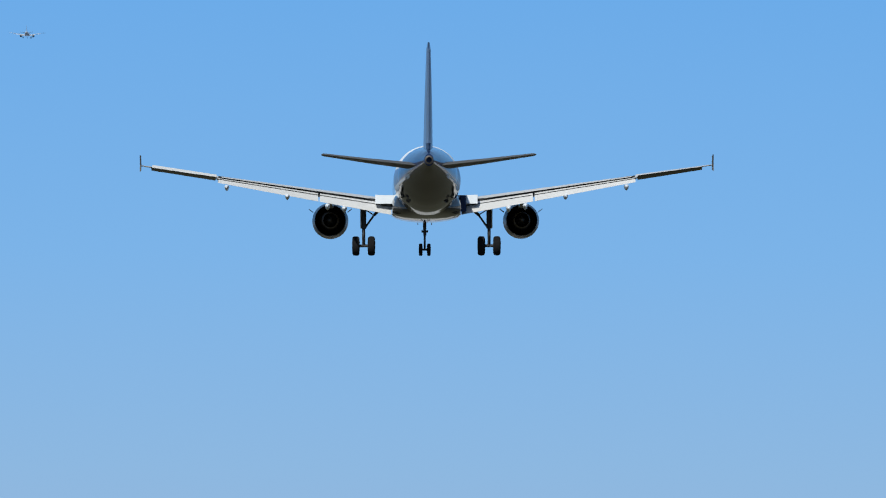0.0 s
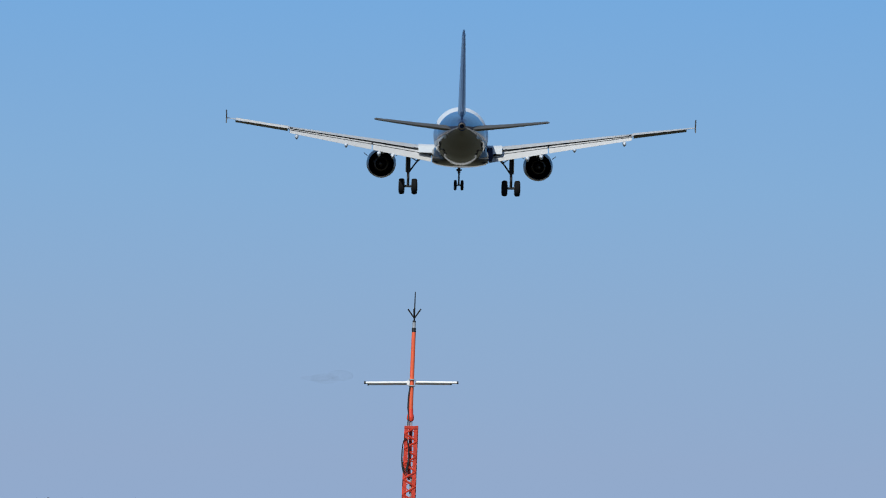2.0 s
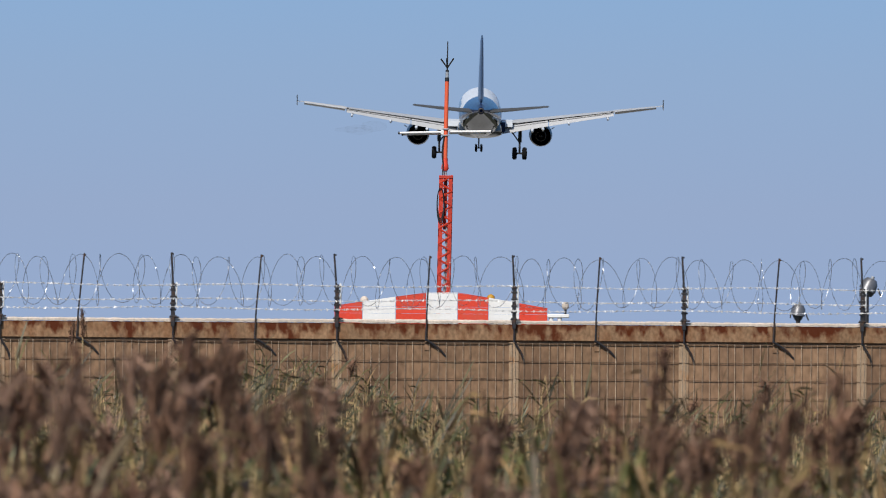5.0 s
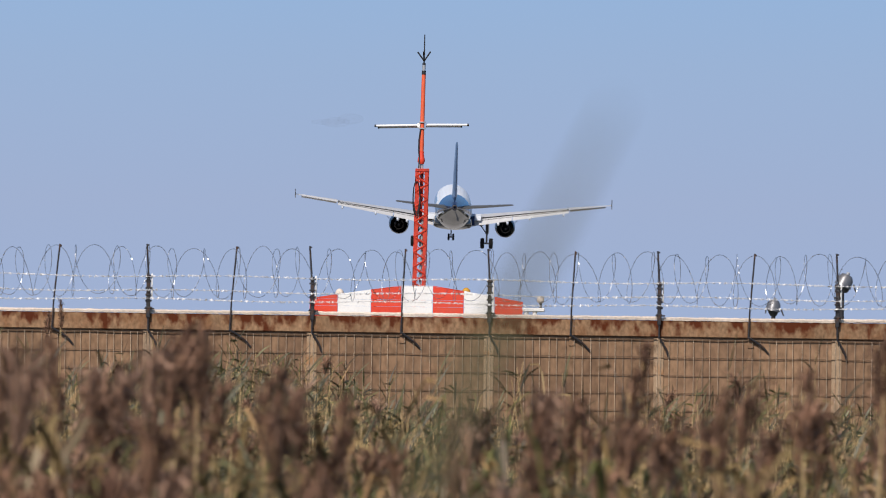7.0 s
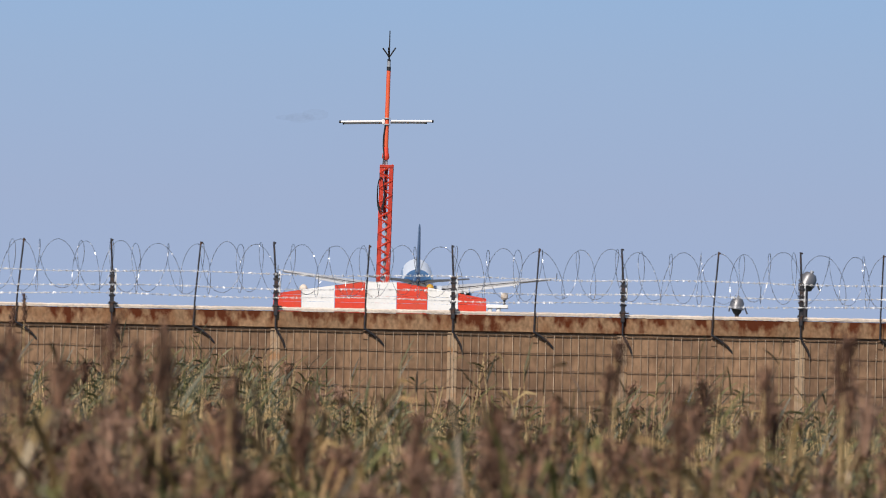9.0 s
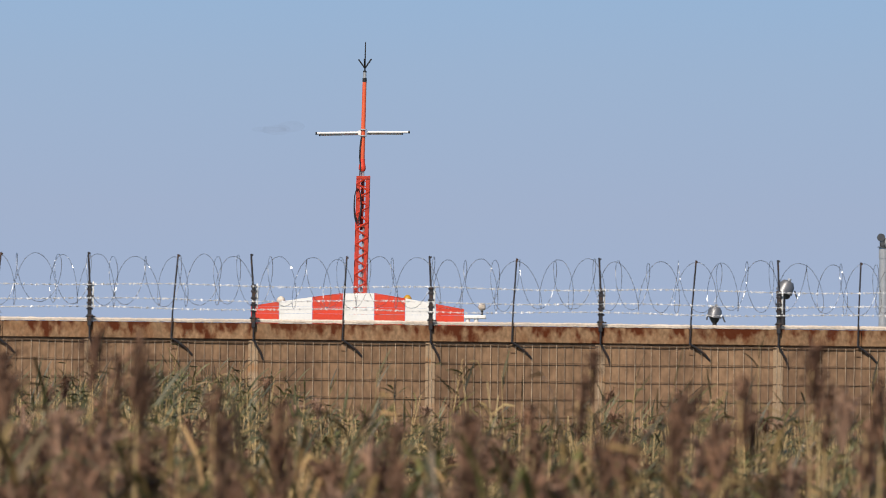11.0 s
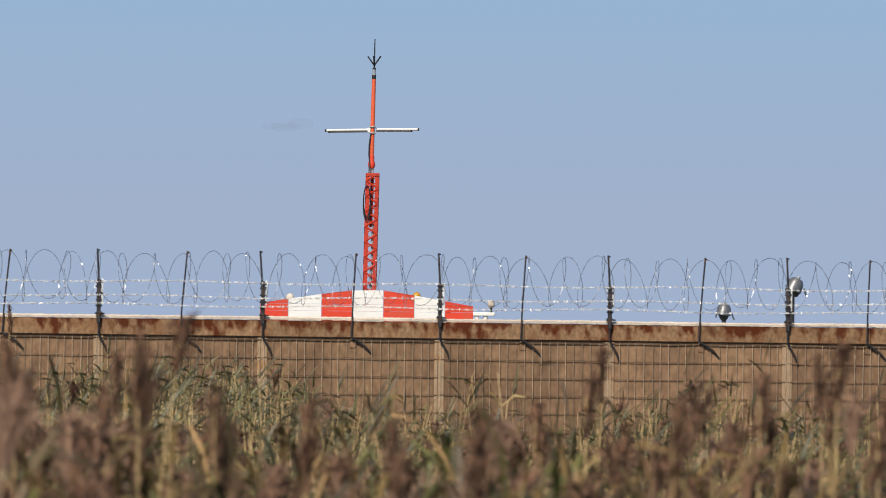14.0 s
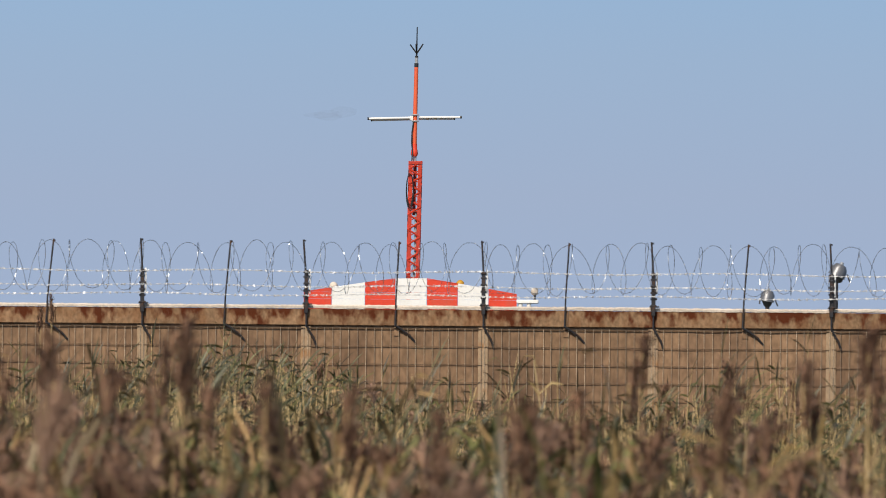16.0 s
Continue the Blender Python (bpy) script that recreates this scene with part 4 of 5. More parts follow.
def barrier_lights():
    gz = ground_z(171)
    for a, b, lab, mat in ((-141, 47, "small pale lamp beside the barrier", M_COPING), (83, 52, "small amber lamp behind the barrier", M_AMBER)):
        s = 170.6 / 17432
        z = EYE + b * s
        th = thing("marker_light", lab, "marker light", "lamps by the barrier", at=pose(a * s, 170.6, z))
        bm = bmesh.new()
        lathe(bm, [(-0.06, 0.06), (-0.02, 0.075), (0.02, 0.065), (0.05, 0.035), (0.06, 0.01)], (0, 0, 0), 16, 'Z', True)
        part("lens", bm, mat, th)
        bm = bmesh.new()
        rod(bm, (0, 0, -0.06), (0, 0, gz - z - 0.02), 0.03, seg=10)
        if mat is M_AMBER:
            box(bm, (-0.14, -0.05, -0.10), (0.12, 0.05, -0.03), 0.01)
        part("stem", bm, M_AMBER if mat is M_AMBER else M_LAMP, th)
    s = 169.5 / 17432
    th = thing("light_bar", "low white light bar with a small lamp", "light bar", at=pose(0, 169.5, 0))
    bm = bmesh.new()
    box(bm, (183 * s, -0.06, EYE + 17 * s), (222 * s, 0.06, EYE + 24 * s), 0.012)
    part("bar", bm, M_SIGWHITE, th, "white painted bar")
    for a in (190, 205):
        bm = bmesh.new()
        rod(bm, (a * s, 0, gz - 0.03), (a * s, 0, EYE + 18 * s), 0.04, seg=10)
        part("leg", bm, M_SIGWHITE, th)
    bm = bmesh.new()
    rod(bm, (215 * s, 0, EYE + 23 * s), (215 * s, 0, EYE + 33 * s), 0.022, seg=10)
    part("lamp_stem", bm, M_BLACK, th, "short black stem")
    bm = bmesh.new()
    lathe(bm, [(EYE + 32 * s, 0.035), (EYE + 35 * s, 0.06), (EYE + 41 * s, 0.062), (EYE + 44.5 * s, 0.045), (EYE + 45.5 * s, 0.01)], (215 * s, 0, 0), 16, 'Z', True)
    part("lamp_glass", bm, M_COPING, th, "pale glass lamp")


barrier_lights()


# ---- reeds between the camera and the wall ----
def reed_proto(rnd, height, leaves, plume, leafy, wide=1.0, straight=1.0, count=70, broad=1.0, feather=2, head=1.0):
    """One reed as arrays: stem, long bent leaves, and a brown plume of fine strips."""
    vs, fs, ms = [], [], []

    def strip(pts, widths, side, mat):
        base = len(vs)
        for p, w in zip(pts, widths):
            vs.append(p - side * w)
            vs.append(p + side * w)
        for i in range(len(pts) - 1):
            a = base + 2 * i
            fs.append((a, a + 1, a + 3, a + 2))
            ms.append(mat)
    bend = Vector((rnd.uniform(-0.16, 0.22), rnd.uniform(-0.15, 0.15), 0)) * height * straight

    def at(u):
        return Vector((0, 0, height * u)) + bend * (u * u)
    us = [0, 0.35, 0.7, 1.0]
    for k in range(2):
        a = math.pi / 2 * k + 0.4
        strip([at(u) for u in us], [0.0075, 0.007, 0.0052, 0.0025], Vector((math.cos(a), math.sin(a), 0)), 0 if broad == 1.0 else 1)
    for k in range(leaves):
        u = rnd.uniform(0.3, 0.74 if plume else 0.97)
        a = rnd.uniform(0, 2 * math.pi)
        L = rnd.uniform(0.22, 0.5) * (1.0 if leafy else 0.8)
        out = Vector((math.cos(a), math.sin(a), 0))
        rise = rnd.uniform(0.45, 1.5)
        p0 = at(u)
        pts = []
        for s in (0, 0.33, 0.66, 1.0):
            pts.append(p0 + out * (L * s * 0.75) + Vector((0, 0, L * (rise * s - 0.9 * s * s))))
        side = Vector((-math.sin(a), math.cos(a), rnd.uniform(-0.5, 0.5))).normalized()
        w = rnd.uniform(0.004, 0.0095) * broad
        strip(pts, [w * 0.6, w, w * 0.75, 0.001], side, rnd.choice((1, 1, 1, 3, 3, 4) if broad < 1.3 else (1, 1, 3, 3, 3, 3, 7, 7, 7, 4)))
    if plume:
        # a one-sided, drooping head of many fine hanging strips
        n = int(count * 1.7)
        lean = Vector((rnd.uniform(0.0, 0.5), rnd.uniform(-0.25, 0.25), 0)) * wide
        for k in range(n):
            u = rnd.random()
            a = rnd.gauss(0.0, 1.5)
            p0 = at(1.0 - 0.14 * head) + Vector((0, 0, head * (0.21 * u - 0.035 * wide * u ** 3))) + lean * (0.26 * head * u * u)
            L = (0.035 + 0.10 * math.sin(math.pi * min(1.0, 0.12 + u)) ** 0.8) * rnd.uniform(0.45, 1.25) * (0.25 + 0.75 * wide)
            out = Vector((math.cos(a), math.sin(a), 0)) + lean * 0.6
            pts = [p0, p0 + out * L * 0.45 + Vector((0, 0, L * 0.6)), p0 + out * L * 0.85 + Vector((0, 0, L * rnd.uniform(0.2, 1.0)))]
            side = Vector((-math.sin(a), math.cos(a), rnd.uniform(-1, 1))).normalized()
            w = rnd.uniform(0.003, 0.0075) * (0.6 + 0.4 * wide)
            strip(pts, [w * 0.6, w, w * 0.4], side, feather)
    return np.array([tuple(v) for v in vs]), np.array(fs), np.array(ms)


def reed_object(name, protos, places, label, category="reeds", group="", kind="stuff"):
    """Joins many reeds into one mesh; places: rows of x, y, z, turn, height factor, lean, kind of reed."""
    V, Fc, Mi, off = [], [], [], 0
    for x, y, z, turn, f, lean, k in places:
        v, fc, mi = protos[int(k)]
        c, s = math.cos(turn), math.sin(turn)
        w = v.copy()
        w[:, 0], w[:, 1] = v[:, 0] * c - v[:, 1] * s, v[:, 0] * s + v[:, 1] * c
        w[:, 2] *= f
        w[:, 0] += lean * w[:, 2]
        w += (x, y, z)
        V.append(w)
        Fc.append(fc + off)
        Mi.append(mi)
        off += len(v)
    V, Fc, Mi = np.concatenate(V), np.concatenate(Fc), np.concatenate(Mi)
    me = bpy.data.meshes.new(name)
    me.from_pydata(V.tolist(), [], Fc.tolist())
    me.polygons.foreach_set("material_index", Mi.astype(np.int32))
    for mm in (M_STEM, M_LEAF, M_PLUME, M_GREENLEAF, M_DRYLEAF, M_PALEPLUME, M_DARKPLUME, M_WINDLEAF):
        me.materials.append(mm)
    me.update()
    return tagged(new(name, me), label, category, group, kind)


rr = random.Random(11)


def wind_proto(rnd, leaves):
    """A pale stem that leans one way, its long leaves all blown out to the other side."""
    vs, fs, ms = [], [], []

    def strip(pts, widths, side, mat):
        base = len(vs)
        for p, w in zip(pts, widths):
            vs.extend((p - side * w, p + side * w))
        for i in range(len(pts) - 1):
            a = base + 2 * i
            fs.append((a, a + 1, a + 3, a + 2))
            ms.append(mat)
    lean, bow = rnd.uniform(-0.30, -0.02), rnd.uniform(0.0, 0.12)

    def at(u):
        return Vector((lean * u + bow * u ** 3, 0.05 * u, u))
    us = [0, 0.3, 0.55, 0.8, 1.0]
    for k in range(2):
        a = math.pi / 2 * k + 0.3
        strip([at(u) for u in us], [0.008, 0.0075, 0.0065, 0.005, 0.002], Vector((math.cos(a), math.sin(a), 0)), 0)
    for k in range(leaves):
        u = 0.40 + 0.6 * rnd.random() ** 0.8
        a = rnd.gauss(0, 0.9) + (math.pi if rnd.random() < 0.3 else 0)
        L = rnd.uniform(0.11, 0.27)
        out = Vector((math.cos(a), math.sin(a), 0))
        rise = rnd.uniform(0.15, 1.15)
        pts = [at(u) + out * (L * s * 0.72) + Vector((0, 0, L * (rise * s - 0.18 * s * s))) for s in (0, 0.3, 0.65, 1.0)]
        side = Vector((-math.sin(a) * 0.6, math.cos(a) * 0.6, rnd.uniform(0.3, 0.9))).normalized()
        w = rnd.uniform(0.0045, 0.0095)
        strip(pts, [w * 0.6, w, w * 0.75, 0.001], side, rnd.choice((7, 7, 7, 7, 7, 3, 3, 3, 1)))
    return np.array([tuple(v) for v in vs]), np.array(fs), np.array(ms)


GREEN = [reed_proto(rr, 1.0, 9, False, True) for _ in range(14)]
BROWN = [reed_proto(rr, 1.0, 8, True, False, rr.uniform(0.4, 0.85), 1.0, 44, 1.15, (2, 5, 2, 5, 6)[q % 5], 0.46) for q in range(14)]
SLIM = [reed_proto(rr, 1.0, 0, True, False, 0.3, 0.12, 50, 1.0, 2, 0.6) for _ in range(6)] + [reed_proto(rr, 1.0, 0, True, False, 0.2, 0.05, 40, 1.0, 6, 0.5)]
BROAD = [reed_proto(rr, 1.0, 9, False, True, 1.0, 1.0, 0, 1.5) for _ in range(8)]
MEDIUM = [reed_proto(rr, 1.0, 3, True, False, 0.45, 0.1, 42, 1.0, 6, 0.36)]
WIND = [wind_proto(rr, 10) for _ in range(12)]


def straw_proto(rnd):
    """A dead, leaning stem with a few dry blades."""
    vs, fs, ms = [], [], []
    lean, bow = rnd.uniform(-0.34, 0.2), rnd.uniform(-0.1, 0.1)
    stems = [(Vector((lean * u + bow * u * u, 0, u)), w) for u, w in ((0, 0.008), (0.5, 0.0075), (1, 0.004))]
    blades = [stems]
    for _ in range(3):
        u, a, L = rnd.uniform(0.45, 0.95), rnd.uniform(0, 6.3), rnd.uniform(0.12, 0.3)
        p, rise = Vector((lean * u + bow * u * u, 0, u)), rnd.uniform(-0.6, 0.9)
        blades.append([(p + Vector((math.cos(a) * L * q * 0.7, math.sin(a) * L * q * 0.7, L * (rise * q - 0.4 * q * q))), w) for q, w in ((0, 0.004), (0.5, 0.007), (1, 0.001))])
    for i, row in enumerate(blades):
        side, base = Vector((0.9, 0.3, 0.3)).normalized() if i == 0 else Vector((0.3, 0.4, 0.85)).normalized(), len(vs)
        for p, w in row:
            vs.extend((p - side * w, p + side * w))
        for k in range(2):
            fs.append((base + 2 * k, base + 2 * k + 1, base + 2 * k + 3, base + 2 * k + 2))
            ms.append(0 if i == 0 else 4)
    return np.array([tuple(v) for v in vs]), np.array(fs), np.array(ms)


def blade_proto():
    """A bare stalk that ends in one long leaf bent to the side."""
    path = ((0, 0, 0.004), (0, 0.5, 0.003), (0, 0.8, 0.0025), (0.03, 0.88, 0.0025), (0.08, 0.95, 0.0055), (0.125, 1.0, 0.001))
    vs = [(x + q * w, 0, z) for x, z, w in path for q in (-1, 1)] + [(x, q * w, z) for x, z, w in path[:4] for q in (-1, 1)]
    fs = [(2 * k, 2 * k + 1, 2 * k + 3, 2 * k + 2) for k in (0, 1, 2, 3, 4, 6, 7, 8)]
    return np.array(vs, dtype=float), np.array(fs), np.array([7] * len(fs))


BLADE = [blade_proto()]
STRAW = [straw_proto(rr) for _ in range(8)]
PROTOS = GREEN + BROWN + SLIM + BROAD + MEDIUM + WIND + STRAW + BLADE


def lumps(x, y, seed):
    return noise.noise(Vector((x * 0.55 + seed, y * 0.22, seed)))


def scatter(seed, y0, y1, n, tall, spread, brown, half, broad=0.0, blown=0.0, straw=0.0):
    rnd = random.Random(seed)
    out = []
    for _ in range(n):
        y = rnd.uniform(y0, y1)
        x = rnd.uniform(-half, half) + 0.6
        h = tall(x, y) + rnd.gauss(0, spread)
        if y < 45:
            h = min(h, EYE - 0.22)
        if h < 0.4:
            continue
        k = 14 + rnd.randrange(14) if rnd.random() < brown else rnd.randrange(14)
        if k < 14 and rnd.random() < broad:
            k = 35 + rnd.randrange(8)
        if rnd.random() < straw:
            out.append((x, y, -0.02, rnd.uniform(-0.4, 0.4), h * rnd.uniform(0.55, 0.95), rnd.uniform(-0.08, 0.08), 56 + rnd.randrange(8)))
            continue
        if k < 14 and rnd.random() < blown:
            out.append((x, y, -0.02, rnd.uniform(-0.5, 0.5), h, rnd.uniform(-0.08, 0.08), 44 + rnd.randrange(12)))
            continue
        out.append((x, y, -0.02, rnd.uniform(0, 6.3), h / (1.22 if 13 < k < 28 else 1.08), rnd.uniform(-0.04, 0.12), k))
    return out


def far_tall(x, y):
    u = x / y * 17432
    left = 0.66 * math.exp(-((u + 370) / 310) ** 2) + 0.28 * math.exp(-((u - 560) / 120) ** 2)
    return 0.78 + 0.98 * left + 0.30 * lumps(x, y, 3.0)


def near_tall(x, y):
    return min(EYE - 0.30, EYE - 0.54 + (0.10 if x / y < -0.02 else 0) + 0.5 * lumps(x * 5.0, y * 2, 8.0))


def middle_tall(x, y):
    return EYE - 0.81 + 0.5 * lumps(x * 1.6, y, 5.0)


SWAY = []
rs = random.Random(31)


def bed(places, dx, dy, amp, label):
    """A bed of reeds in patches that sway each by itself."""
    cells = collections.defaultdict(list)
    for row in places:
        cells[(math.floor(row[0] / dx), math.floor(row[1] / dy))].append(row)
    for (i, j), rows in sorted(cells.items()):
        cx, cy = (i + 0.5) * dx, (j + 0.5) * dy
        ob = reed_object("reed_bed", PROTOS, [(x - cx, y - cy, *rest) for x, y, *rest in rows], label)
        SWAY.append((ob, cx, cy, 0.9 * cx + 0.35 * cy + rs.uniform(-0.8, 0.8), rs.uniform(3.0, 4.4), amp))


bed(scatter(1, 84, 114.5, 6400, far_tall, 0.17, 0.03, 9.0, 0.0, 0.97, 0.34), 3.0, 31.0, 0.7, "green and straw-coloured reeds growing against the wall")
bed(scatter(2, 42, 84, 2600, middle_tall, 0.20, 0.30, 7.0, 0.0, 0.75, 0.2), 2.4, 20.0, 1.1, "mixed green and brown reeds in the field")
bed(scatter(3, 22, 45, 1000, near_tall, 0.16, 0.26, 4.0, 0.85), 1.1, 6.0, 1.6, "brown reeds with dry feathery plumes")

# clumps nearer the camera sway more
for k in range(26):
    cy = 20 + 0.95 * k + rs.uniform(-0.3, 0.3)
    cx = rs.uniform(-0.05, 0.065) * cy
    rows = []
    for _ in range(9):
        x, y = rs.gauss(0, 0.28), rs.gauss(0, 0.3)
        h = EYE - 0.17 - 0.006 * cy + rs.gauss(0, 0.11) + (0.09 if cx / cy < -0.012 else 0)
        h = min(h, EYE - 0.19)
        kk = 14 + rs.randrange(14) if rs.random() < 0.38 else 35 + rs.randrange(8)
        rows.append((x, y, -0.02, rs.uniform(0, 6.3), h / 1.16, rs.uniform(-0.03, 0.08), kk))
    ob = reed_object("reed_clump", PROTOS, rows, "clump of brown plumed reeds swaying in the wind", "reeds", "swaying reed clumps", kind="stuff")
    SWAY.append((ob, cx, cy, rs.uniform(0, 6), rs.uniform(3.6, 5.2), 2.2))
# taller plumed clumps, which lulls of the wind let stand upright and gusts press down
TALL = []
for a in (-800, -710, -640, -560, -470, -390, -300, -190, 90, 250, 420, 560, 700, 830, 920):
    cy = rs.uniform(21, 34)
    s = cy / 17432
    rows = []
    for q in range(3):
        h = EYE + rs.uniform(-0.18, 0.03) + (0.03 if a < -350 else -0.10)
        rows.append((rs.gauss(0, 0.11), rs.gauss(0, 0.3), -0.02, rs.gauss(0, 0.5), h / 1.10, rs.uniform(-0.02, 0.03), 14 + rs.randrange(14)))
    ob = reed_object("reed_clump", PROTOS, rows, "tall clump of plumed reeds standing above the others", "reeds", "swaying reed clumps", kind="stuff")
    TALL.append((ob, a * s, cy, rs.uniform(0, 6), rs.uniform(3.2, 4.8)))
# single tall stalks that stand out against the wall
for a, top, cy, tilt in ((407, -15, 34, 0), (-395, 5, 30, 2), (-440, -40, 33, 3), (545, -95, 26, 1), (690, -60, 31, 4), (-640, -20, 29, 1), (-120, -110, 28, 2),
                   (200, -130, 25, 3), (820, -30, 35, 2), (-250, -90, 27, -2), (300, -120, 36, 1), (930, -60, 30, 2), (-740, -60, 36, 3), (60, -150, 27, 2), (-638, 34, 111, 0), (-655, 10, 109, 0)):
    s = cy / 17432
    rows = []
    for q in range(2):
        h = EYE + top * s - 0.10 * q
        kk = 28 + rs.randrange(7)
        rows.append((rs.uniform(-0.03, 0.03) * (q + 0.2), rs.uniform(-0.2, 0.2), -0.02, rs.uniform(0, 6.3), h / 1.045, 0.0, kk))
    ob = reed_object("reed_stalk", PROTOS, rows, "tall swaying reed stalk with a brown plume", "reed", "tall reed stalks", kind="stuff")
    SWAY.append((ob, a * s - 0.02, cy, rs.uniform(0, 6), rs.uniform(2.0, 3.4), 1.0))
# a tall plumed stalk at either side, swinging above the wall
for a, cy, amp in ((-470, 30, 0.0), (800, 31, 1.3)):
    s = cy / 17432
    ob = reed_object("reed_stalk", PROTOS, [(0, 0, -0.02, 0.6, 2.21 if a < 0 else EYE / 1.05, 0.0, 43)], "tall reed stalk with a feathery brown plume", "reed", "tall reed stalks", kind="stuff")
    SWAY.append((ob, a * s, cy, 2.0, 2.6, amp))
# one leaf close to the lens that gusts push across the view
GUST = reed_object("reed_stalk", PROTOS, [(0, 0, -0.02, 0.0, 2.23, 0.0, 64)], "reed stalk with one long leaf bending in gusts", "reed", "tall reed stalks", kind="stuff")


def smoke_wisp():
    """A thin far smear of dark haze, in a few see-through puffs."""
    m = bpy.data.materials.new("thin_haze")
    m.use_nodes = True
    n, l = m.node_tree.nodes, m.node_tree.links
    n.clear()
    out, mix, clear, grey = n.new("ShaderNodeOutputMaterial"), n.new("ShaderNodeMixShader"), n.new("ShaderNodeBsdfTransparent"), n.new("ShaderNodeBsdfDiffuse")
    grey.inputs[0].default_value = (0.20, 0.20, 0.24, 1)
    mix.inputs[0].default_value = 0.03
    l.new(clear.outputs[0], mix.inputs[1])
    l.new(grey.outputs[0], mix.inputs[2])
    l.new(mix.outputs[0], out.inputs[0])
    rnd = random.Random(9)
    bm = bmesh.new()
    for k in range(3):
        u = k / 3
        at = Matrix.LocRotScale((-10 + 26 * u * u + rnd.uniform(-2, 2), rnd.uniform(-6, 6), rnd.uniform(-1.6, 1.6) * (1 - 0.6 * u)), None,
                                (rnd.uniform(4, 9), 4, rnd.uniform(1.4, 3.0)))
        bmesh.ops.create_icosphere(bm, subdivisions=2, radius=1, matrix=at)
    ob = part("smoke_wisp", bm, m)
    ob.location = (-125 * 4400 / 17432, 4400, EYE + 352 * 4400 / 17432)
    ob.visible_shadow = False
    tagged(ob, "thin dark smear of distant haze in the sky", "haze", kind="stuff")


smoke_wisp()


# ---- what moves ----
def flight(x, y, z, pitch, yaw, bank):
    return Matrix.Translation((x, y, z)) @ pose(0, 0, 0, 0, 0, -yaw) @ pose(0, 0, 0, pitch, 0, 0) @ pose(0, 0, 0, 0, bank, 0)


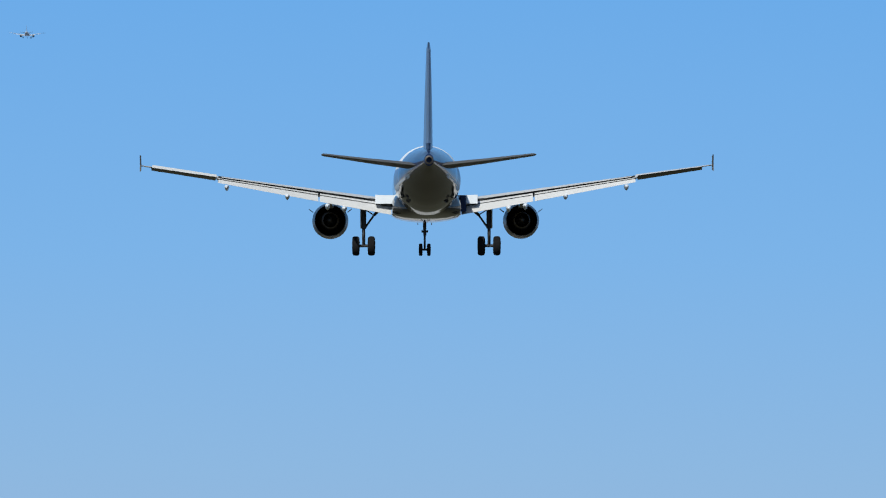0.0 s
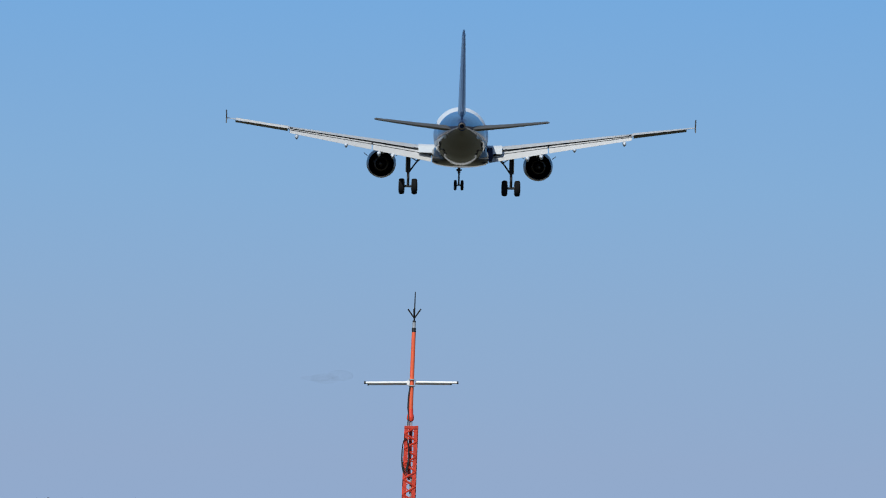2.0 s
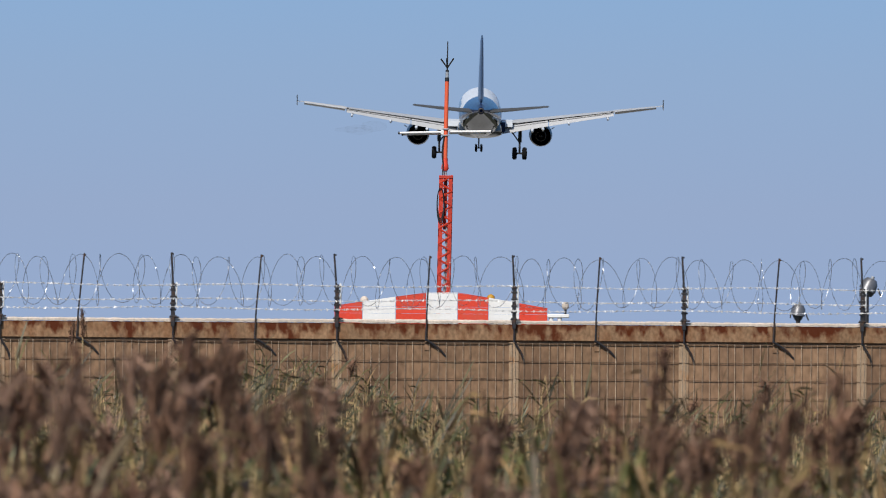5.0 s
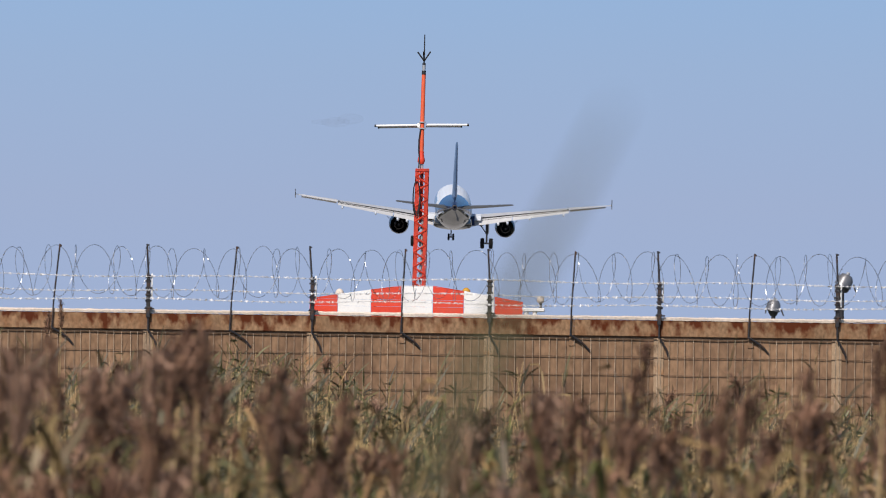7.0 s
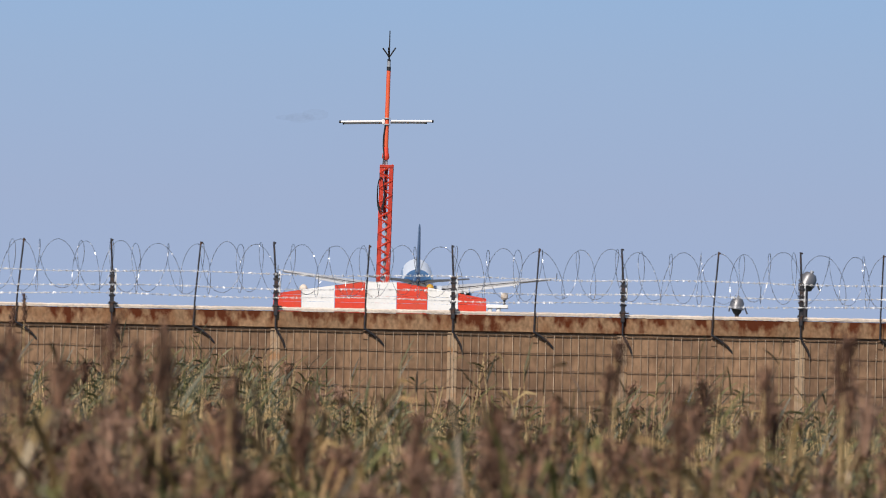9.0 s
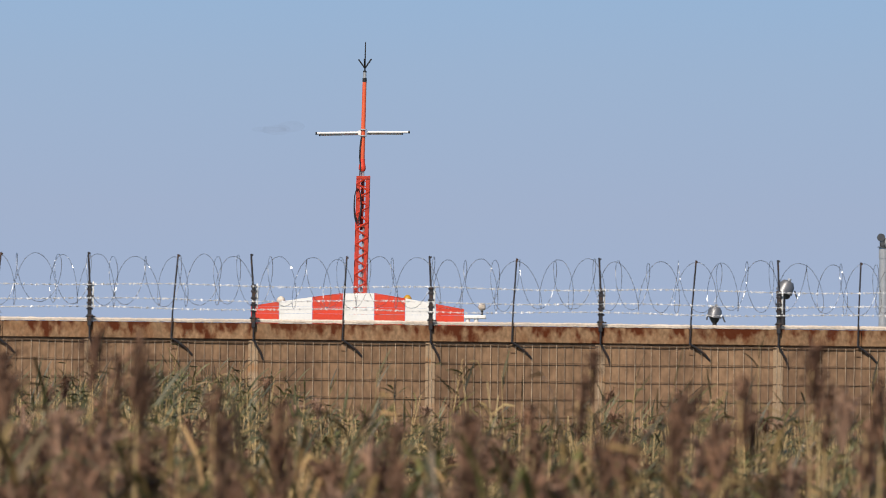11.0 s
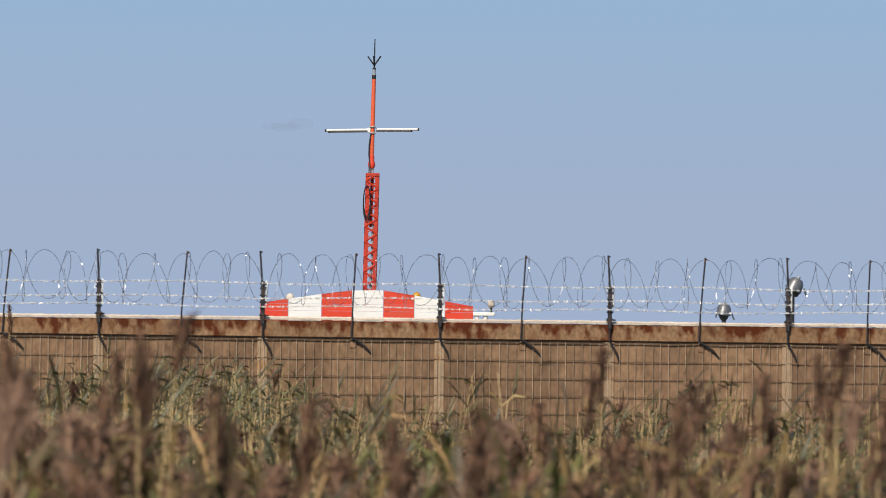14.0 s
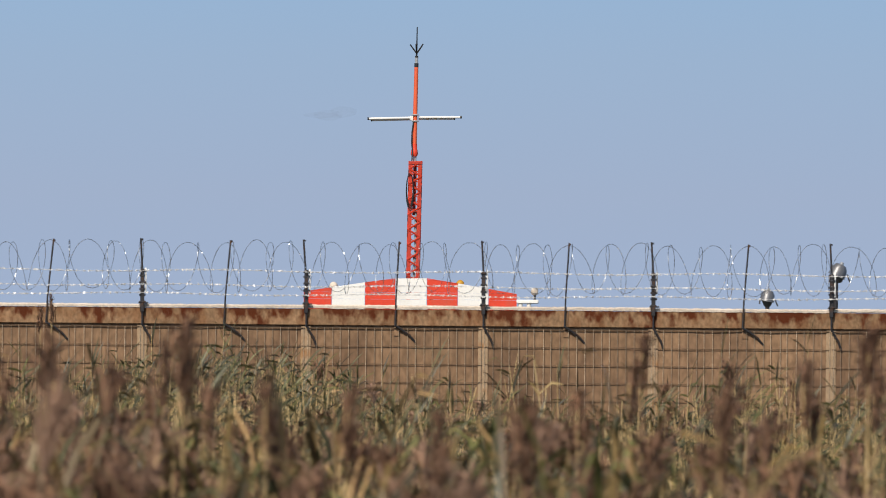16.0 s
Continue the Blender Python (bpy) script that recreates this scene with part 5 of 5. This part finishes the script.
def motions():
    rows = [
        (0.0, 3.53, 587.6, 42.92, 2.90, -0.10, -0.80), (0.5, 3.45, 621.0, 40.77, 2.89, -0.05, 0.95), (1.0, 3.37, 652.8, 38.75, 2.65, 0.05, 1.9),
        (1.5, 3.16, 684.9, 36.51, 3.17, 0.05, 0.59), (2.0, 3.14, 717.0, 34.35, 3.40, 0.0, -0.17), (2.5, 3.16, 750.8, 32.30, 3.19, -0.08, 0.34),
        (3.0, 3.14, 782.6, 30.24, 3.14, -0.08, 0.54), (3.5, 3.18, 816.8, 28.18, 3.18, -0.08, 0.25), (4.0, 3.18, 848.0, 26.08, 3.29, 0.0, 0.22),
        (4.2, 3.18, 861.0, 25.30, 3.40, 0.0, 0.15), (5.2, 3.22, 933.0, 21.3, 3.55, -0.1, 0.4), (6.3, 3.33, 1012.0, 17.05, 3.70, -0.18, 1.0), (6.5, 3.43, 1028.0, 16.35, 3.70, -0.24, 1.3),
        (7.0, 3.50, 1061.5, 14.29, 3.45, -0.26, 1.26), (7.5, 3.66, 1097.0, 12.38, 2.95, -0.26, 1.19), (8.0, 3.78, 1130.0, 10.33, 3.40, -0.15, 1.04),
        (8.5, 4.05, 1168.7, 8.48, 3.30, -0.15, 0.4), (9.0, 4.13, 1204.5, 6.57, 3.50, -0.15, 0.6), (9.2, 4.3, 1219.0, 5.75, 3.5, -0.12, 0.5),
        (10.0, 4.4, 1276.0, 2.6, 3.6, -0.1, 0.3), (10.7, 4.5, 1324.0, 0.1, 3.8, -0.05, 0.1), (11.3, 4.5, 1364.0, -1.4, 4.0, 0, 0),
        (12.0, 4.5, 1409.0, -2.15, 3.6, 0, 0), (12.8, 4.5, 1458.0, -2.25, 2.0, 0, 0), (13.8, 4.5, 1514.0, -2.28, 0.2, 0, 0), (16.0, 4.5, 1610.0, -2.28, 0.0, 0, 0)]
    walk(main_plane, [(t, flight(*r)) for t, *r in rows])
    fs = 4600 / 17432
    walk(far_plane, [(0.0, flight(-607 * fs, 4600, EYE + 1467 * fs, 4, 0, 0)), (0.5, flight(-606 * fs, 4606, EYE + 1470 * fs, 4, 0, 0)),
                     (8.0, flight(-590 * fs, 4640, EYE + 1520 * fs, 4, 0, 0)), (16.0, flight(-570 * fs, 4680, EYE + 1580 * fs, 4, 0, 0))])
    for ob, x, y, ph, w, amp in SWAY:
        if amp == 0:
            tilt = ((0.0, -0.5), (1.5, 1.5), (2.5, -3.5), (3.0, -5.2), (3.5, -3.0), (4.0, -0.9), (4.2, 4.0), (4.8, 1.0), (5.6, -3.0), (6.5, -2.0), (7.2, 3.0),
                    (8.0, 4.6), (8.6, 0.5), (9.4, -2.5), (10.2, 1.5), (11.3, -2.0), (12.0, 2.0), (12.5, 5.6), (13.0, 3.0), (13.5, 6.0), (14.5, 3.5), (15.2, -1.0), (16.0, 2.0))
            walk(ob, [(t, pose(x, y, 0, 0 if 2.9 < t < 4.3 or 7.9 < t < 8.1 else -17 if 12.4 < t < 13.6 else -25, a, 0)) for t, a in tilt])
            continue
        walk(ob, [(t * 0.25, pose(x, y, 0, 0.5 * amp * math.sin(t * 0.25 * w * 0.8 + ph * 2), 0.4 + amp * math.sin(t * 0.25 * w + ph) * (0.7 + 0.3 * math.sin(t * 0.11 + ph)), 0)) for t in range(65)])
    # how far the tall clumps are pressed down, in degrees, along the clip
    press = ((0, 10), (2.4, 6), (3.0, 2), (4.2, 2), (6.3, 3), (7.3, 3), (8.0, 12), (8.6, 26), (9.5, 28), (11.3, 22), (12.4, 8), (13.3, 11), (14.2, 27), (16.0, 28))
    for ob, x, y, ph, w in TALL:
        rows = []
        for k in range(65):
            t = k * 0.25
            down = np.interp(t, [p[0] for p in press], [p[1] for p in press])
            rows.append((t, pose(x, y, 0, -down - 1.5 * math.sin(t * w * 0.7 + ph), 2.4 * math.sin(t * w + ph), 0)))
        walk(ob, rows)
    # a gust at about four seconds and a longer one at about seven
    walk(GUST, [(t, pose(-0.24, 4.1, 0, 0, a, 0)) for t, a in ((0.0, -6), (3.8, -6), (4.0, -4.5), (4.2, 0.7), (4.4, -2.5), (4.7, -6), (6.3, -6), (6.6, -4.5), (6.8, 0.0),
                                                               (7.0, 5.1), (7.3, 7.9), (7.55, 7.0), (7.8, 11), (8.2, 13), (16.0, 13))])


motions()
